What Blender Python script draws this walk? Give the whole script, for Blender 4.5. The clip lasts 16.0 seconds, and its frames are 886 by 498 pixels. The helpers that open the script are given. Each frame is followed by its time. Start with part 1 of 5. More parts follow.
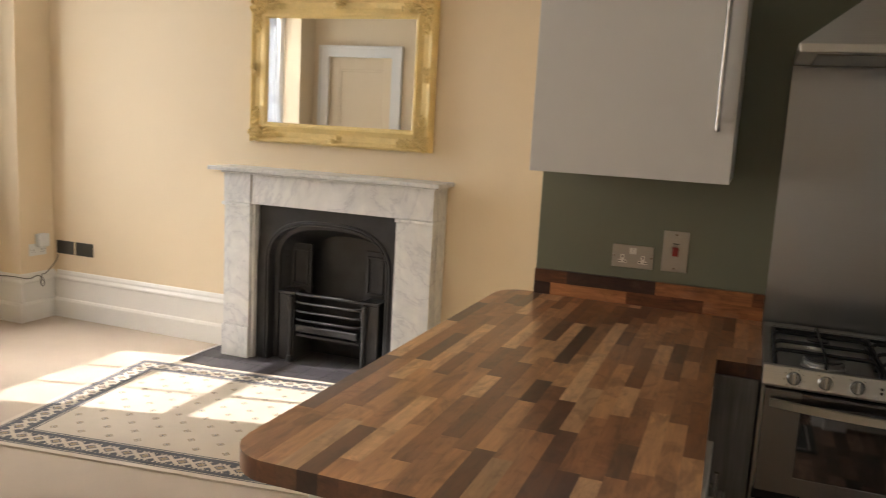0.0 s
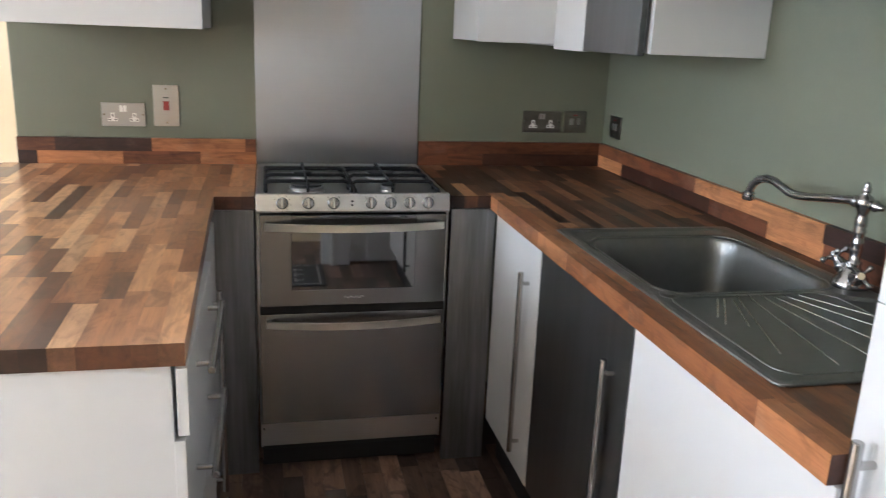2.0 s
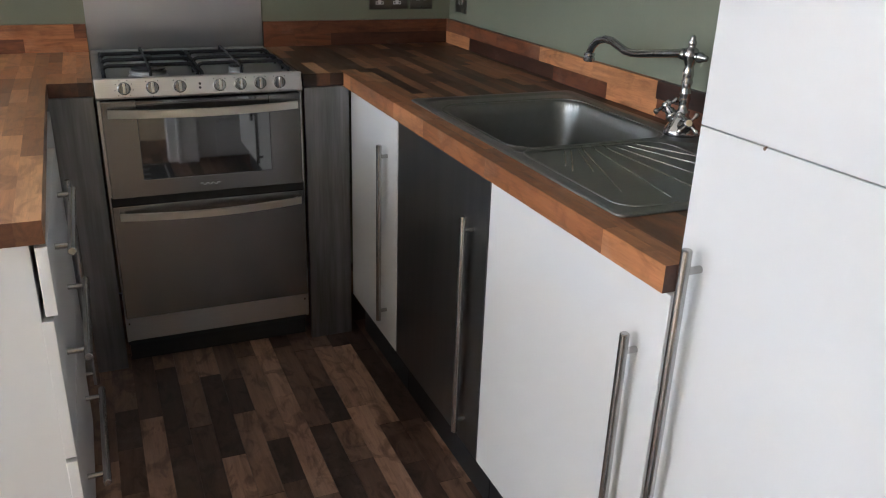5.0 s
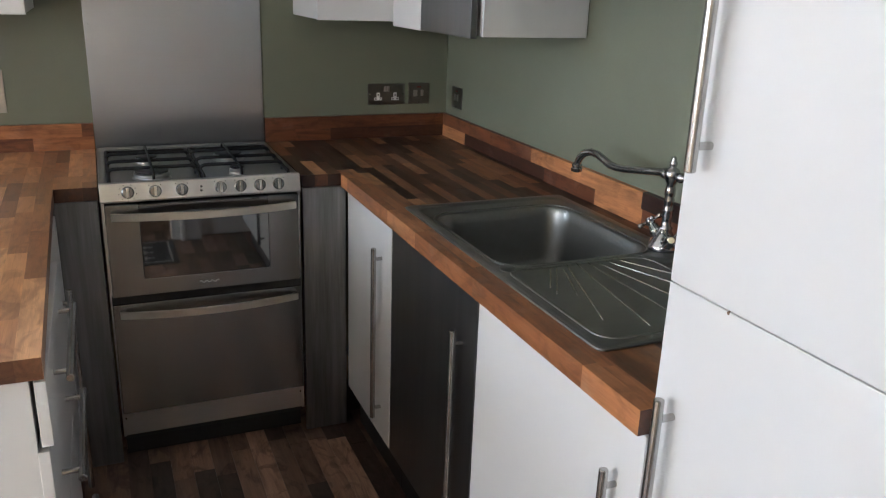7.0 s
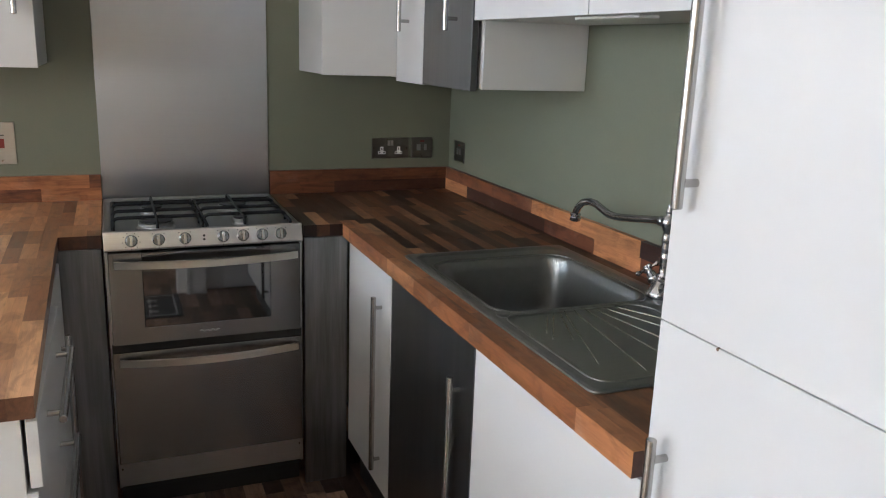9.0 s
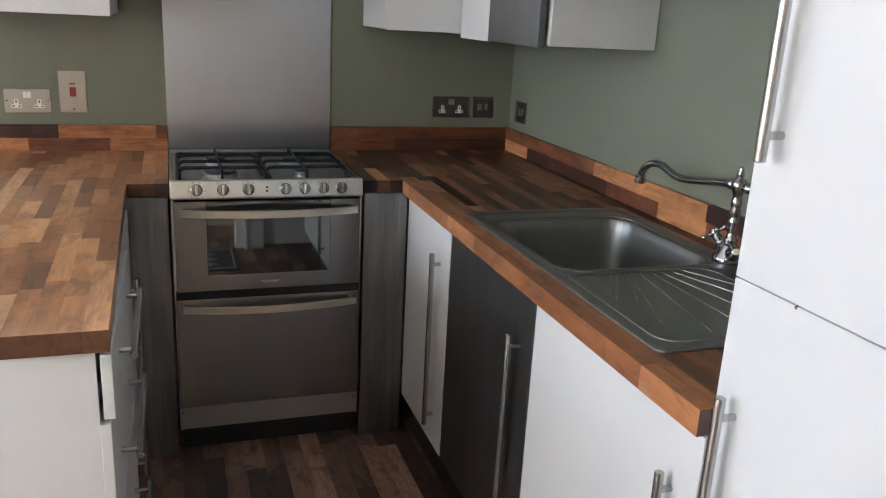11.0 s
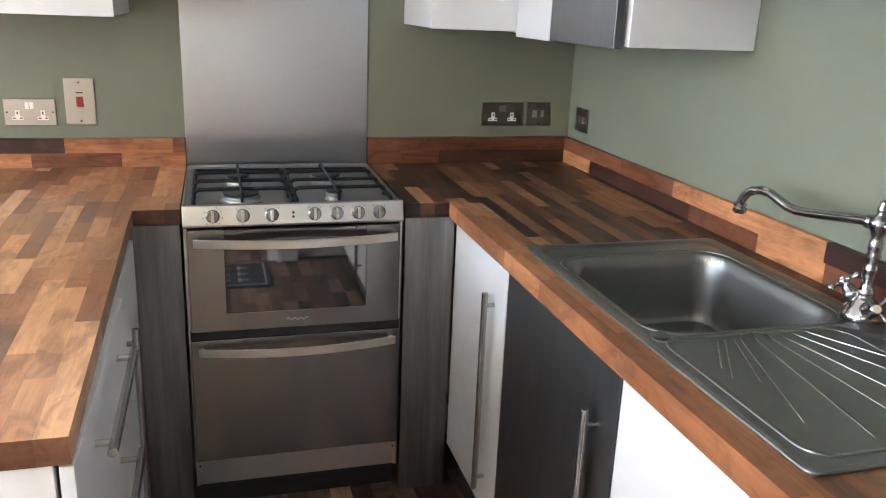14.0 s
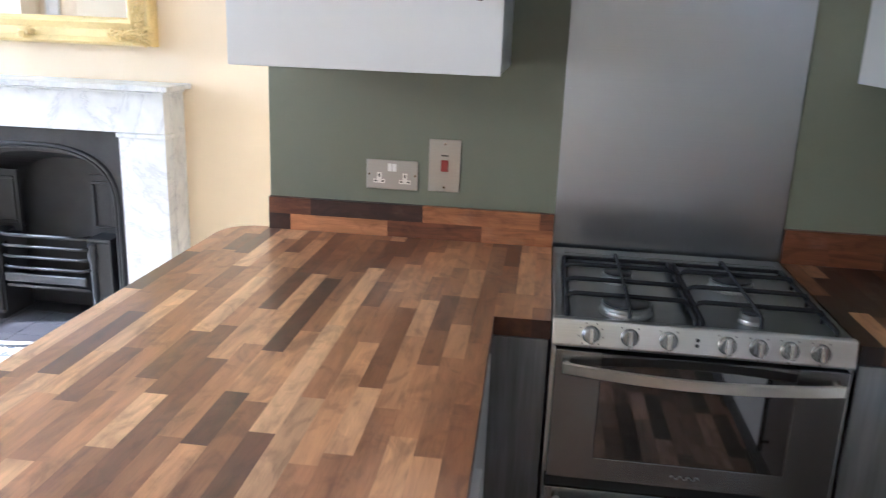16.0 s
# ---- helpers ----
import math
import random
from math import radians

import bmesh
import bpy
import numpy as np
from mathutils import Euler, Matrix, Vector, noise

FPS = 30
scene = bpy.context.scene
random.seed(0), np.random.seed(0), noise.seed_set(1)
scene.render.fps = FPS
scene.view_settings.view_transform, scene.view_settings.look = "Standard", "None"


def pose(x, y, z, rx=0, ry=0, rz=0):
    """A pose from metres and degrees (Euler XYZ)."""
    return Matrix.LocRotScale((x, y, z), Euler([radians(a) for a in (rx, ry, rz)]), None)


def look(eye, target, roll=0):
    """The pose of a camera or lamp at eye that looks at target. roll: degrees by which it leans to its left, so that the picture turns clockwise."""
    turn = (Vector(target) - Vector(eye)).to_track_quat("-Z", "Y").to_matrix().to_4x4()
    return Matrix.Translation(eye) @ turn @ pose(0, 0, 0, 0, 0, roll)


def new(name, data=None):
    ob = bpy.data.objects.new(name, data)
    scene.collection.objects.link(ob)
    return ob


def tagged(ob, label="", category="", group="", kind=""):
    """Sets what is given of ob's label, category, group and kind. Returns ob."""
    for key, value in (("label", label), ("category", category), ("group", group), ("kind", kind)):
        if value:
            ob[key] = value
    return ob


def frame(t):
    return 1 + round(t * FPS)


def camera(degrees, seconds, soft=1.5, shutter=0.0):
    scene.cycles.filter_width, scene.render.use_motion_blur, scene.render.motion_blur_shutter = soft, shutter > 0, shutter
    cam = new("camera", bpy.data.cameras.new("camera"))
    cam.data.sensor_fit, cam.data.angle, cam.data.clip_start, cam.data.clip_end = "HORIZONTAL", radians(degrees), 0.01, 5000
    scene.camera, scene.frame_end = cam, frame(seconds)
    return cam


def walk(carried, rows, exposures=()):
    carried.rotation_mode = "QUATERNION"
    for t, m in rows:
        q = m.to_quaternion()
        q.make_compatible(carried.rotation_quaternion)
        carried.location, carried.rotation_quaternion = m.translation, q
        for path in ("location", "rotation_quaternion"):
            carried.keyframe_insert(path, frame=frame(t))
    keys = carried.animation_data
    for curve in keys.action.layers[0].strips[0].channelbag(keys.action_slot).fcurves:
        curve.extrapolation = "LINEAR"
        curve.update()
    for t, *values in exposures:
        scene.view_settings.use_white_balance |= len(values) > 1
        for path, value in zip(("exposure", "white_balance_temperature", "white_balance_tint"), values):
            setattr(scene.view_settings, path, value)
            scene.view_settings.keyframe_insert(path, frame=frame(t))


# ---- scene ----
cam = camera(57.8, 16.0, soft=1.1, shutter=0.25)
PATH = [
    (0, (-0.0764, -2.3014, 1.5383), (-0.7807, -0.4552, 1.2289), 3.18),
    (0.5, (-0.0587, -2.3128, 1.5068), (-0.4709, -0.3850, 1.1697), 2.70),
    (1, (-0.0289, -2.3191, 1.4476), (-0.1353, -0.3600, 1.0594), 2.61),
    (1.5, (0.0069, -2.3706, 1.4459), (0.1731, -0.4361, 0.9662), 2.49),
    (2, (0.0346, -2.4222, 1.4348), (0.4606, -0.5402, 0.9088), 2.39),
    (2.5, (0.0262, -2.4349, 1.4243), (0.6828, -0.6289, 0.8698), 2.37),
    (3, (0.0147, -2.4577, 1.4116), (0.7818, -0.7054, 0.8277), 2.42),
    (3.5, (-0.0010, -2.4647, 1.3849), (0.7899, -0.7390, 0.7553), 2.43),
    (4, (-0.0008, -2.4635, 1.3577), (0.7866, -0.7623, 0.6606), 2.56),
    (4.2, (-0.0007, -2.4670, 1.3538), (0.7763, -0.7738, 0.6264), 2.53),
    (6.3, (0.0194, -2.4970, 1.4861), (0.7495, -0.7979, 0.7246), 1.96),
    (6.5, (0.0227, -2.4982, 1.4999), (0.7609, -0.7844, 0.7804), 2.02),
    (7, (0.0255, -2.4954, 1.5300), (0.7815, -0.7527, 0.9044), 2.07),
    (7.5, (0.0236, -2.4972, 1.5461), (0.7863, -0.7344, 0.9884), 1.98),
    (8, (0.0256, -2.4976, 1.5384), (0.7887, -0.7203, 1.0297), 2.00),
    (8.5, (0.0262, -2.5107, 1.5175), (0.7817, -0.7228, 1.0354), 1.97),
    (9, (0.0438, -2.5219, 1.5016), (0.7911, -0.7305, 1.0195), 2.07),
    (9.5, (0.0211, -2.5389, 1.4750), (0.7452, -0.7463, 0.9629), 2.16),
    (9.7, (-0.0047, -2.5556, 1.4763), (0.7017, -0.7592, 0.9531), 2.64),
    (11.8, (0.0259, -2.4076, 1.4690), (0.6214, -0.5907, 0.8821), 2.35),
    (12, (0.0198, -2.3694, 1.4781), (0.6111, -0.5527, 0.8865), 2.23),
    (12.5, (0.0189, -2.3034, 1.4694), (0.6052, -0.4840, 0.8812), 2.39),
    (13, (0.0465, -2.2509, 1.4740), (0.6297, -0.4300, 0.8873), 2.30),
    (13.5, (0.0915, -2.1837, 1.4725), (0.6629, -0.3581, 0.8889), 2.26),
    (14, (0.0959, -2.1460, 1.4731), (0.6296, -0.3087, 0.8905), 2.41),
    (14.5, (0.0566, -2.0552, 1.4807), (0.5225, -0.1980, 0.9032), 2.66),
    (15, (-0.0030, -1.8884, 1.5072), (0.3174, -0.0000, 0.9314), 2.56),
    (15.5, (-0.0461, -1.7594, 1.5152), (0.0344, 0.1594, 0.9568), 2.41),
    (16, (-0.0442, -1.5621, 1.5070), (-0.2748, 0.3507, 0.9704), 2.22),
]
walk(cam, [(t, look(eye, target, roll)) for t, eye, target, roll in PATH], [
    (0.0, 0.70, 6850, 13), (0.5, 1.05, 6100, 11), (1.0, 1.6, 5500, 10), (1.5, 2.02, 5450, 10),
    (2.0, 2.25, 5400, 10), (2.5, 1.92, 5450, 10), (3.0, 1.82, 5500, 10), (4.0, 1.88, 5500, 10), (9.7, 1.87, 5500, 10), (12.0, 2.25, 5400, 10), (12.5, 2.4, 5400, 10), (13.0, 2.65, 5400, 10), (13.5, 2.97, 5400, 10),
    (14.0, 2.8, 5400, 10), (15.0, 2.8, 5350, 10), (15.5, 2.45, 5150, 10), (16.0, 2.12, 5000, 10)])

# ---- light ----
KIT_BACK_Y = -2.98
SUN_EL, SUN_TRAVEL = 36.0, Vector((0.967, 0.255, 0))
world = bpy.data.worlds.new("sky")
scene.world = world
world.use_nodes = True
wn = world.node_tree
sky = wn.nodes.new("ShaderNodeTexSky")
sky.sky_type, sky.sun_disc = "NISHITA", False
sky.sun_elevation, sky.sun_rotation = radians(SUN_EL), math.atan2(-SUN_TRAVEL.x, -SUN_TRAVEL.y)
wn.links.new(sky.outputs[0], wn.nodes["Background"].inputs[0])
wn.nodes["Background"].inputs[1].default_value = 0.09
sun = new("sun", bpy.data.lights.new("sun", "SUN"))
sun.data.energy, sun.data.angle, sun.data.color = 5.0, radians(0.5), (1.0, 0.98, 0.945)
travel = Vector((SUN_TRAVEL.x, SUN_TRAVEL.y, -math.tan(radians(SUN_EL)) * SUN_TRAVEL.length))
sun.matrix_world = look((-12, -2, 8), Vector((-12, -2, 8)) + travel)


def window_lamp(name, eye, target, width, height, watts, colour):
    lamp = new(name, bpy.data.lights.new(name, "AREA"))
    lamp.data.shape, lamp.data.size, lamp.data.size_y, lamp.data.energy, lamp.data.color = "RECTANGLE", width, height, watts, colour
    lamp.matrix_world = look(eye, target)
    return lamp


window_lamp("window_light", (-5.16, 0.73, 1.8), (-4, 0.73, 1.7), 1.05, 1.65, 19, (0.88, 0.94, 1.0))
window_lamp("window_light", (-5.12, -0.82, 1.8), (-4, -0.82, 1.7), 0.9, 1.65, 12, (0.88, 0.94, 1.0))
# added fill lamp for the kitchen, at an invented window out of view
window_lamp("window_light", (-3.08, -2.36, 1.75), (-2, -2.3, 1.6), 1.05, 1.4, 15, (1.0, 0.965, 0.91))


# ---- materials ----
def material(name):
    m = bpy.data.materials.new(name)
    m.use_nodes = True
    nt = m.node_tree
    return m, nt, nt.nodes["Principled BSDF"]


def node(nt, kind, **inputs):
    n = nt.nodes.new(kind)
    for key, value in inputs.items():
        n.inputs[key.replace("_", " ")].default_value = value
    return n


def coords(nt, scale=(1, 1, 1), random_shift=False):
    tc = nt.nodes.new("ShaderNodeTexCoord")
    mp = nt.nodes.new("ShaderNodeMapping")
    mp.inputs["Scale"].default_value = scale
    if random_shift:
        info = nt.nodes.new("ShaderNodeObjectInfo")
        mul = nt.nodes.new("ShaderNodeVectorMath")
        mul.operation = "SCALE"
        comb = nt.nodes.new("ShaderNodeCombineXYZ")
        for k in range(3):
            nt.links.new(info.outputs["Random"], comb.inputs[k])
        nt.links.new(comb.outputs[0], mul.inputs[0])
        mul.inputs["Scale"].default_value = 37.0
        nt.links.new(mul.outputs[0], mp.inputs["Location"])
    nt.links.new(tc.outputs["Object"], mp.inputs["Vector"])
    return mp.outputs[0]


def noise_tex(nt, vec, scale, detail=4, rough=0.55, distortion=0.0):
    n = node(nt, "ShaderNodeTexNoise", Scale=scale, Detail=detail, Roughness=rough, Distortion=distortion)
    nt.links.new(vec, n.inputs["Vector"])
    return n.outputs["Fac"]


def ramp(nt, fac, stops):
    r = nt.nodes.new("ShaderNodeValToRGB")
    el = r.color_ramp.elements
    while len(el) < len(stops):
        el.new(0.5)
    for e, (p, c) in zip(el, stops):
        e.position, e.color = p, (*c, 1)
    nt.links.new(fac, r.inputs[0])
    return r.outputs[0]


def mix(nt, a, b, fac, mode="MIX"):
    m = nt.nodes.new("ShaderNodeMix")
    m.data_type, m.blend_type = "RGBA", mode
    for sock, v in ((m.inputs[6], a), (m.inputs[7], b), (m.inputs[0], fac)):
        if isinstance(v, bpy.types.NodeSocket):
            nt.links.new(v, sock)
        elif isinstance(v, tuple):
            sock.default_value = (*v, 1)
        else:
            sock.default_value = v
    return m.outputs[2]


def bump(nt, bsdf, height, strength, distance=0.002):
    b = node(nt, "ShaderNodeBump", Strength=strength, Distance=distance)
    nt.links.new(height, b.inputs["Height"])
    nt.links.new(b.outputs[0], bsdf.inputs["Normal"])


def surface(name, colour, rough=0.5, metal=0.0, vary=0.08, grain=60.0, relief=0.1, stain=2.0, stretch=(1, 1, 1), rough_vary=0.1, coat=0.0):
    """A plain surface with fine grain and broad, faint unevenness."""
    m, nt, p = material(name)
    vec = coords(nt, stretch)
    fine, broad = noise_tex(nt, vec, grain, 3), noise_tex(nt, vec, stain, 5)
    dark, light = tuple(c * (1 - vary) for c in colour), tuple(min(1, c * (1 + vary)) for c in colour)
    base = ramp(nt, broad, [(0.3, dark), (0.7, light)])
    base = mix(nt, base, ramp(nt, fine, [(0.35, tuple(c * (1 - vary * 0.6) for c in colour)), (0.65, light)]), 0.35)
    nt.links.new(base, p.inputs["Base Color"])
    rr = nt.nodes.new("ShaderNodeMapRange")
    rr.inputs["To Min"].default_value, rr.inputs["To Max"].default_value = max(0.02, rough - rough_vary), min(1, rough + rough_vary)
    nt.links.new(broad, rr.inputs["Value"])
    nt.links.new(rr.outputs[0], p.inputs["Roughness"])
    p.inputs["Metallic"].default_value = metal
    p.inputs["Coat Weight"].default_value = coat
    if relief:
        bump(nt, p, fine, relief)
    return m


def stave_wood(name, stops, rough, coat, grain_dark=0.55, islands=False, smoky=0.5, worn=0.25, figure=0.75):
    """Glued hardwood staves, each in a tone of its own, grain along the stave."""
    m, nt, p = material(name)
    info = nt.nodes.new("ShaderNodeObjectInfo")
    tone = ramp(nt, nt.nodes.new("ShaderNodeNewGeometry").outputs["Random Per Island"] if islands else info.outputs["Random"], stops)
    vec = coords(nt, (1, 0.09, 1), True)
    streak = noise_tex(nt, vec, 70, 6, 0.6, 0.6)
    wide = noise_tex(nt, coords(nt, (1, 0.15, 1), True), 20, 5, 0.6, 1.3)
    pores = noise_tex(nt, coords(nt, (1, 0.03, 1), True), 420, 2)
    c = mix(nt, tone, ramp(nt, streak, [(0.3, (grain_dark, grain_dark * 0.92, grain_dark * 0.85)), (0.62, (1.15, 1.1, 1.05))]), 0.34, "MULTIPLY")
    c = mix(nt, c, ramp(nt, wide, [(0.30, (0.36, 0.31, 0.29)), (0.44, (0.82, 0.79, 0.77)), (0.62, (1.2, 1.18, 1.16))]), figure, "MULTIPLY")
    # smoky heartwood clouds that wander across the grain, and rubbed, greyer patches
    smoke = noise_tex(nt, coords(nt, (1, 0.55, 1), True), 17, 4, 0.55, 1.4)
    c = mix(nt, c, ramp(nt, smoke, [(0.36, (0.45, 0.40, 0.39)), (0.50, (1, 1, 1))]), smoky, "MULTIPLY")
    rubbed = noise_tex(nt, coords(nt, (1, 1, 1), True), 6, 5, 0.7)
    c = mix(nt, c, mix(nt, c, (0.42, 0.35, 0.29), 0.5), ramp(nt, rubbed, [(0.55, (0, 0, 0)), (0.72, (worn, worn, worn))]))
    c = mix(nt, c, ramp(nt, pores, [(0.3, (0.72, 0.7, 0.68)), (0.45, (1, 1, 1))]), 0.6, "MULTIPLY")
    # end grain drinks more oil and is darker
    tc = nt.nodes.new("ShaderNodeTexCoord")
    sep = nt.nodes.new("ShaderNodeSeparateXYZ")
    nt.links.new(tc.outputs["Normal"], sep.inputs[0])
    ab = nt.nodes.new("ShaderNodeMath")
    ab.operation = "ABSOLUTE"
    nt.links.new(sep.outputs["Y"], ab.inputs[0])
    c = mix(nt, c, (0.20, 0.15, 0.14), ab.outputs[0], "MULTIPLY")
    nt.links.new(c, p.inputs["Base Color"])
    rr = nt.nodes.new("ShaderNodeMapRange")
    rr.inputs["To Min"].default_value, rr.inputs["To Max"].default_value = rough - 0.08, rough + 0.12
    nt.links.new(wide, rr.inputs["Value"])
    nt.links.new(rr.outputs[0], p.inputs["Roughness"])
    p.inputs["Specular IOR Level"].default_value = 0.42
    p.inputs["Coat Weight"].default_value = coat
    p.inputs["Coat Roughness"].default_value = 0.14
    bump(nt, p, pores, 0.12, 0.0006)
    return m


def brushed(name, colour, rough, stretch, vary=0.12, smudge=0.12, lines=0.02, drawn=0.0, turn=0.25):
    """Brushed metal: hairlines along one direction, soft smudges."""
    m, nt, p = material(name)
    hair = noise_tex(nt, coords(nt, stretch), 40, 3, 0.7)
    cloud = noise_tex(nt, coords(nt), 5, 4)
    c = ramp(nt, hair, [(0.3, tuple(k * (1 - vary) for k in colour)), (0.7, tuple(min(1, k * (1 + vary)) for k in colour))])
    nt.links.new(c, p.inputs["Base Color"])
    p.inputs["Metallic"].default_value = 1.0
    s = nt.nodes.new("ShaderNodeMath")
    s.operation = "MULTIPLY_ADD"
    nt.links.new(cloud, s.inputs[0])
    s.inputs[1].default_value, s.inputs[2].default_value = smudge, rough - smudge / 2
    nt.links.new(s.outputs[0], p.inputs["Roughness"])
    if drawn:
        # hairlines spread reflections across their own direction
        tg = nt.nodes.new("ShaderNodeTangent")
        tg.direction_type, tg.axis = "RADIAL", "Z"
        nt.links.new(tg.outputs[0], p.inputs["Tangent"])
        p.inputs["Anisotropic"].default_value, p.inputs["Anisotropic Rotation"].default_value = drawn, turn
    bump(nt, p, hair, lines, 0.0004)
    return m


def marble_stone(name):
    m, nt, p = material(name)
    vec = coords(nt, (1, 1, 0.8))
    warp = noise_tex(nt, vec, 3.0, 8, 0.62, 2.2)
    veins = ramp(nt, warp, [(0.38, (0.80, 0.80, 0.79)), (0.475, (0.74, 0.74, 0.75)), (0.5, (0.62, 0.62, 0.64)), (0.52, (0.76, 0.76, 0.76)), (0.62, (0.82, 0.82, 0.81))])
    cloud = ramp(nt, noise_tex(nt, vec, 7, 6, 0.6, 0.8), [(0.3, (0.74, 0.75, 0.76)), (0.7, (1, 1, 1))])
    nt.links.new(mix(nt, veins, cloud, 0.7, "MULTIPLY"), p.inputs["Base Color"])
    p.inputs["Roughness"].default_value = 0.3
    return m


CREAM = surface("cream_wall_paint", (0.80, 0.66, 0.47), 0.75, vary=0.03, grain=180, relief=0.05, stain=1.2)
GREEN = surface("sage_green_wall_paint", (0.170, 0.178, 0.124), 0.5, vary=0.05, grain=160, relief=0.05, stain=1.5)
WHITE_PAINT = surface("white_gloss_joinery_paint", (0.80, 0.78, 0.74), 0.4, vary=0.03, grain=90, relief=0.04)
CEILING = surface("ceiling_paint", (0.82, 0.80, 0.76), 0.8, vary=0.03, grain=120, relief=0.05)
CAB_WHITE = surface("white_lacquered_board", (0.63, 0.625, 0.615), 0.3, vary=0.006, grain=300, relief=0.012, stain=0.8, rough_vary=0.012)
CHIP = surface("bare_chipboard", (0.16, 0.10, 0.06), 0.8, vary=0.2)
CAB_EDGE = surface("cabinet_board_edge", (0.66, 0.65, 0.62), 0.45, vary=0.04)
CAB_GREY = brushed("brushed_dark_metal_laminate", (0.21, 0.21, 0.215), 0.4, (1.0, 1.0, 0.05), 0.06, 0.05)
STRIP_GREY = brushed("grey_metal_effect_laminate", (0.245, 0.247, 0.25), 0.42, (0.8, 0.8, 0.05), 0.3, 0.15)
PLINTH = surface("black_plinth_board", (0.018, 0.018, 0.02), 0.5, vary=0.2)
STEEL = brushed("brushed_stainless_steel", (0.62, 0.615, 0.60), 0.3, (0.2, 1, 14), 0.05, 0.04)
STEEL_PANEL = brushed("splashback_stainless_steel", (0.395, 0.405, 0.428), 0.30, (0.05, 1, 24), 0.03, 0.03, 0.12, 0.85, 0.0)
STEEL_DARK = brushed("smoked_stainless_steel", (0.262, 0.262, 0.258), 0.25, (0.08, 1, 24), 0.05, 0.03, 0.08, 0.8)
STEEL_SINK = brushed("sink_stainless_steel", (0.26, 0.265, 0.258), 0.41, (1, 4, 1), 0.04, 0.06)
HANDLE = brushed("satin_steel_bar", (0.46, 0.45, 0.435), 0.24, (6, 6, 0.5), 0.05, 0.02)
HANDLE_CURVED = brushed("champagne_steel", (0.62, 0.59, 0.53), 0.34, (0.1, 8, 8), 0.04, 0.02)
ALUMINIUM = surface("cast_aluminium", (0.46, 0.46, 0.455), 0.40, 1.0, vary=0.05, relief=0.05, rough_vary=0.06)
CHROME = surface("chrome", (0.47, 0.47, 0.48), 0.15, 1.0, vary=0.03, relief=0, rough_vary=0.04)
BLACK_IRON = surface("black_cast_iron", (0.032, 0.032, 0.034), 0.45, 0.1, vary=0.35, grain=220, relief=0.3, stain=9)
PAN_IRON = surface("matt_black_enamelled_iron", (0.012, 0.012, 0.0125), 0.62, vary=0.25, grain=260, relief=0.1)
PAN_IRON.node_tree.nodes["Principled BSDF"].inputs["Specular IOR Level"].default_value = 0.25
BLACK_ENAMEL = surface("black_enamel", (0.015, 0.015, 0.016), 0.3, vary=0.2, relief=0.05)
BLACK_RUBBER = surface("black_seal", (0.01, 0.01, 0.01), 0.6, vary=0.2)
NICKEL = brushed("satin_nickel_plate", (0.42, 0.41, 0.395), 0.32, (0.5, 1, 8), 0.04, 0.03)
BLACK_NICKEL = brushed("black_nickel_plate", (0.18, 0.168, 0.15), 0.3, (0.5, 1, 8), 0.08, 0.06)
WHITE_PLASTIC = surface("white_plastic", (0.78, 0.78, 0.75), 0.35, vary=0.03, relief=0.02)
IVORY = surface("ivory_enamel", (0.66, 0.56, 0.36), 0.35, vary=0.06, relief=0)
RED_PLASTIC = surface("red_rocker_plastic", (0.22, 0.02, 0.018), 0.3, vary=0.08, relief=0)
GREY_PRINT = surface("grey_print", (0.12, 0.12, 0.12), 0.5, vary=0.1, relief=0)
BLACK_PLASTIC = surface("black_plastic_plate", (0.03, 0.03, 0.03), 0.4, vary=0.15, relief=0.05)
CABLE = surface("grey_cable", (0.05, 0.045, 0.04), 0.5, vary=0.1, relief=0)
MARBLE = marble_stone("veined_grey_white_marble")
SLATE = surface("dark_slate_tile", (0.05, 0.045, 0.05), 0.45, vary=0.25, grain=80, relief=0.25, stain=6)
GROUT = surface("dark_grout", (0.025, 0.023, 0.022), 0.9, vary=0.2)
GILT = surface("pale_gilt_plaster", (0.80, 0.61, 0.27), 0.45, 0.12, vary=0.16, grain=120, relief=0.25, stain=8)
CARPET = surface("beige_carpet_pile", (0.54, 0.45, 0.36), 0.95, vary=0.12, grain=420, relief=0.8, stain=1.6)
RUG_BASE = surface("cream_rug_pile", (0.62, 0.54, 0.44), 0.95, vary=0.10, grain=480, relief=0.7, stain=3)
RUG_BLUE = surface("slate_blue_rug_pile", (0.115, 0.115, 0.13), 0.95, vary=0.25, grain=480, relief=0.7, stain=9)
RUG_TAN = surface("tan_rug_pile", (0.34, 0.27, 0.18), 0.95, vary=0.15, grain=480, relief=0.7, stain=9)
CORE_WOOD = surface("hardwood_core", (0.08, 0.035, 0.016), 0.6, vary=0.2)
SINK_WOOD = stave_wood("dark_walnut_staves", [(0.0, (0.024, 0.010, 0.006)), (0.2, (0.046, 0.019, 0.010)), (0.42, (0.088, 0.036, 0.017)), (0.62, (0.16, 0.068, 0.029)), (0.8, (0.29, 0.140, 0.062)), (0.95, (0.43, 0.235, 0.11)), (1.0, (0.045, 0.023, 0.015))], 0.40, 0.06)
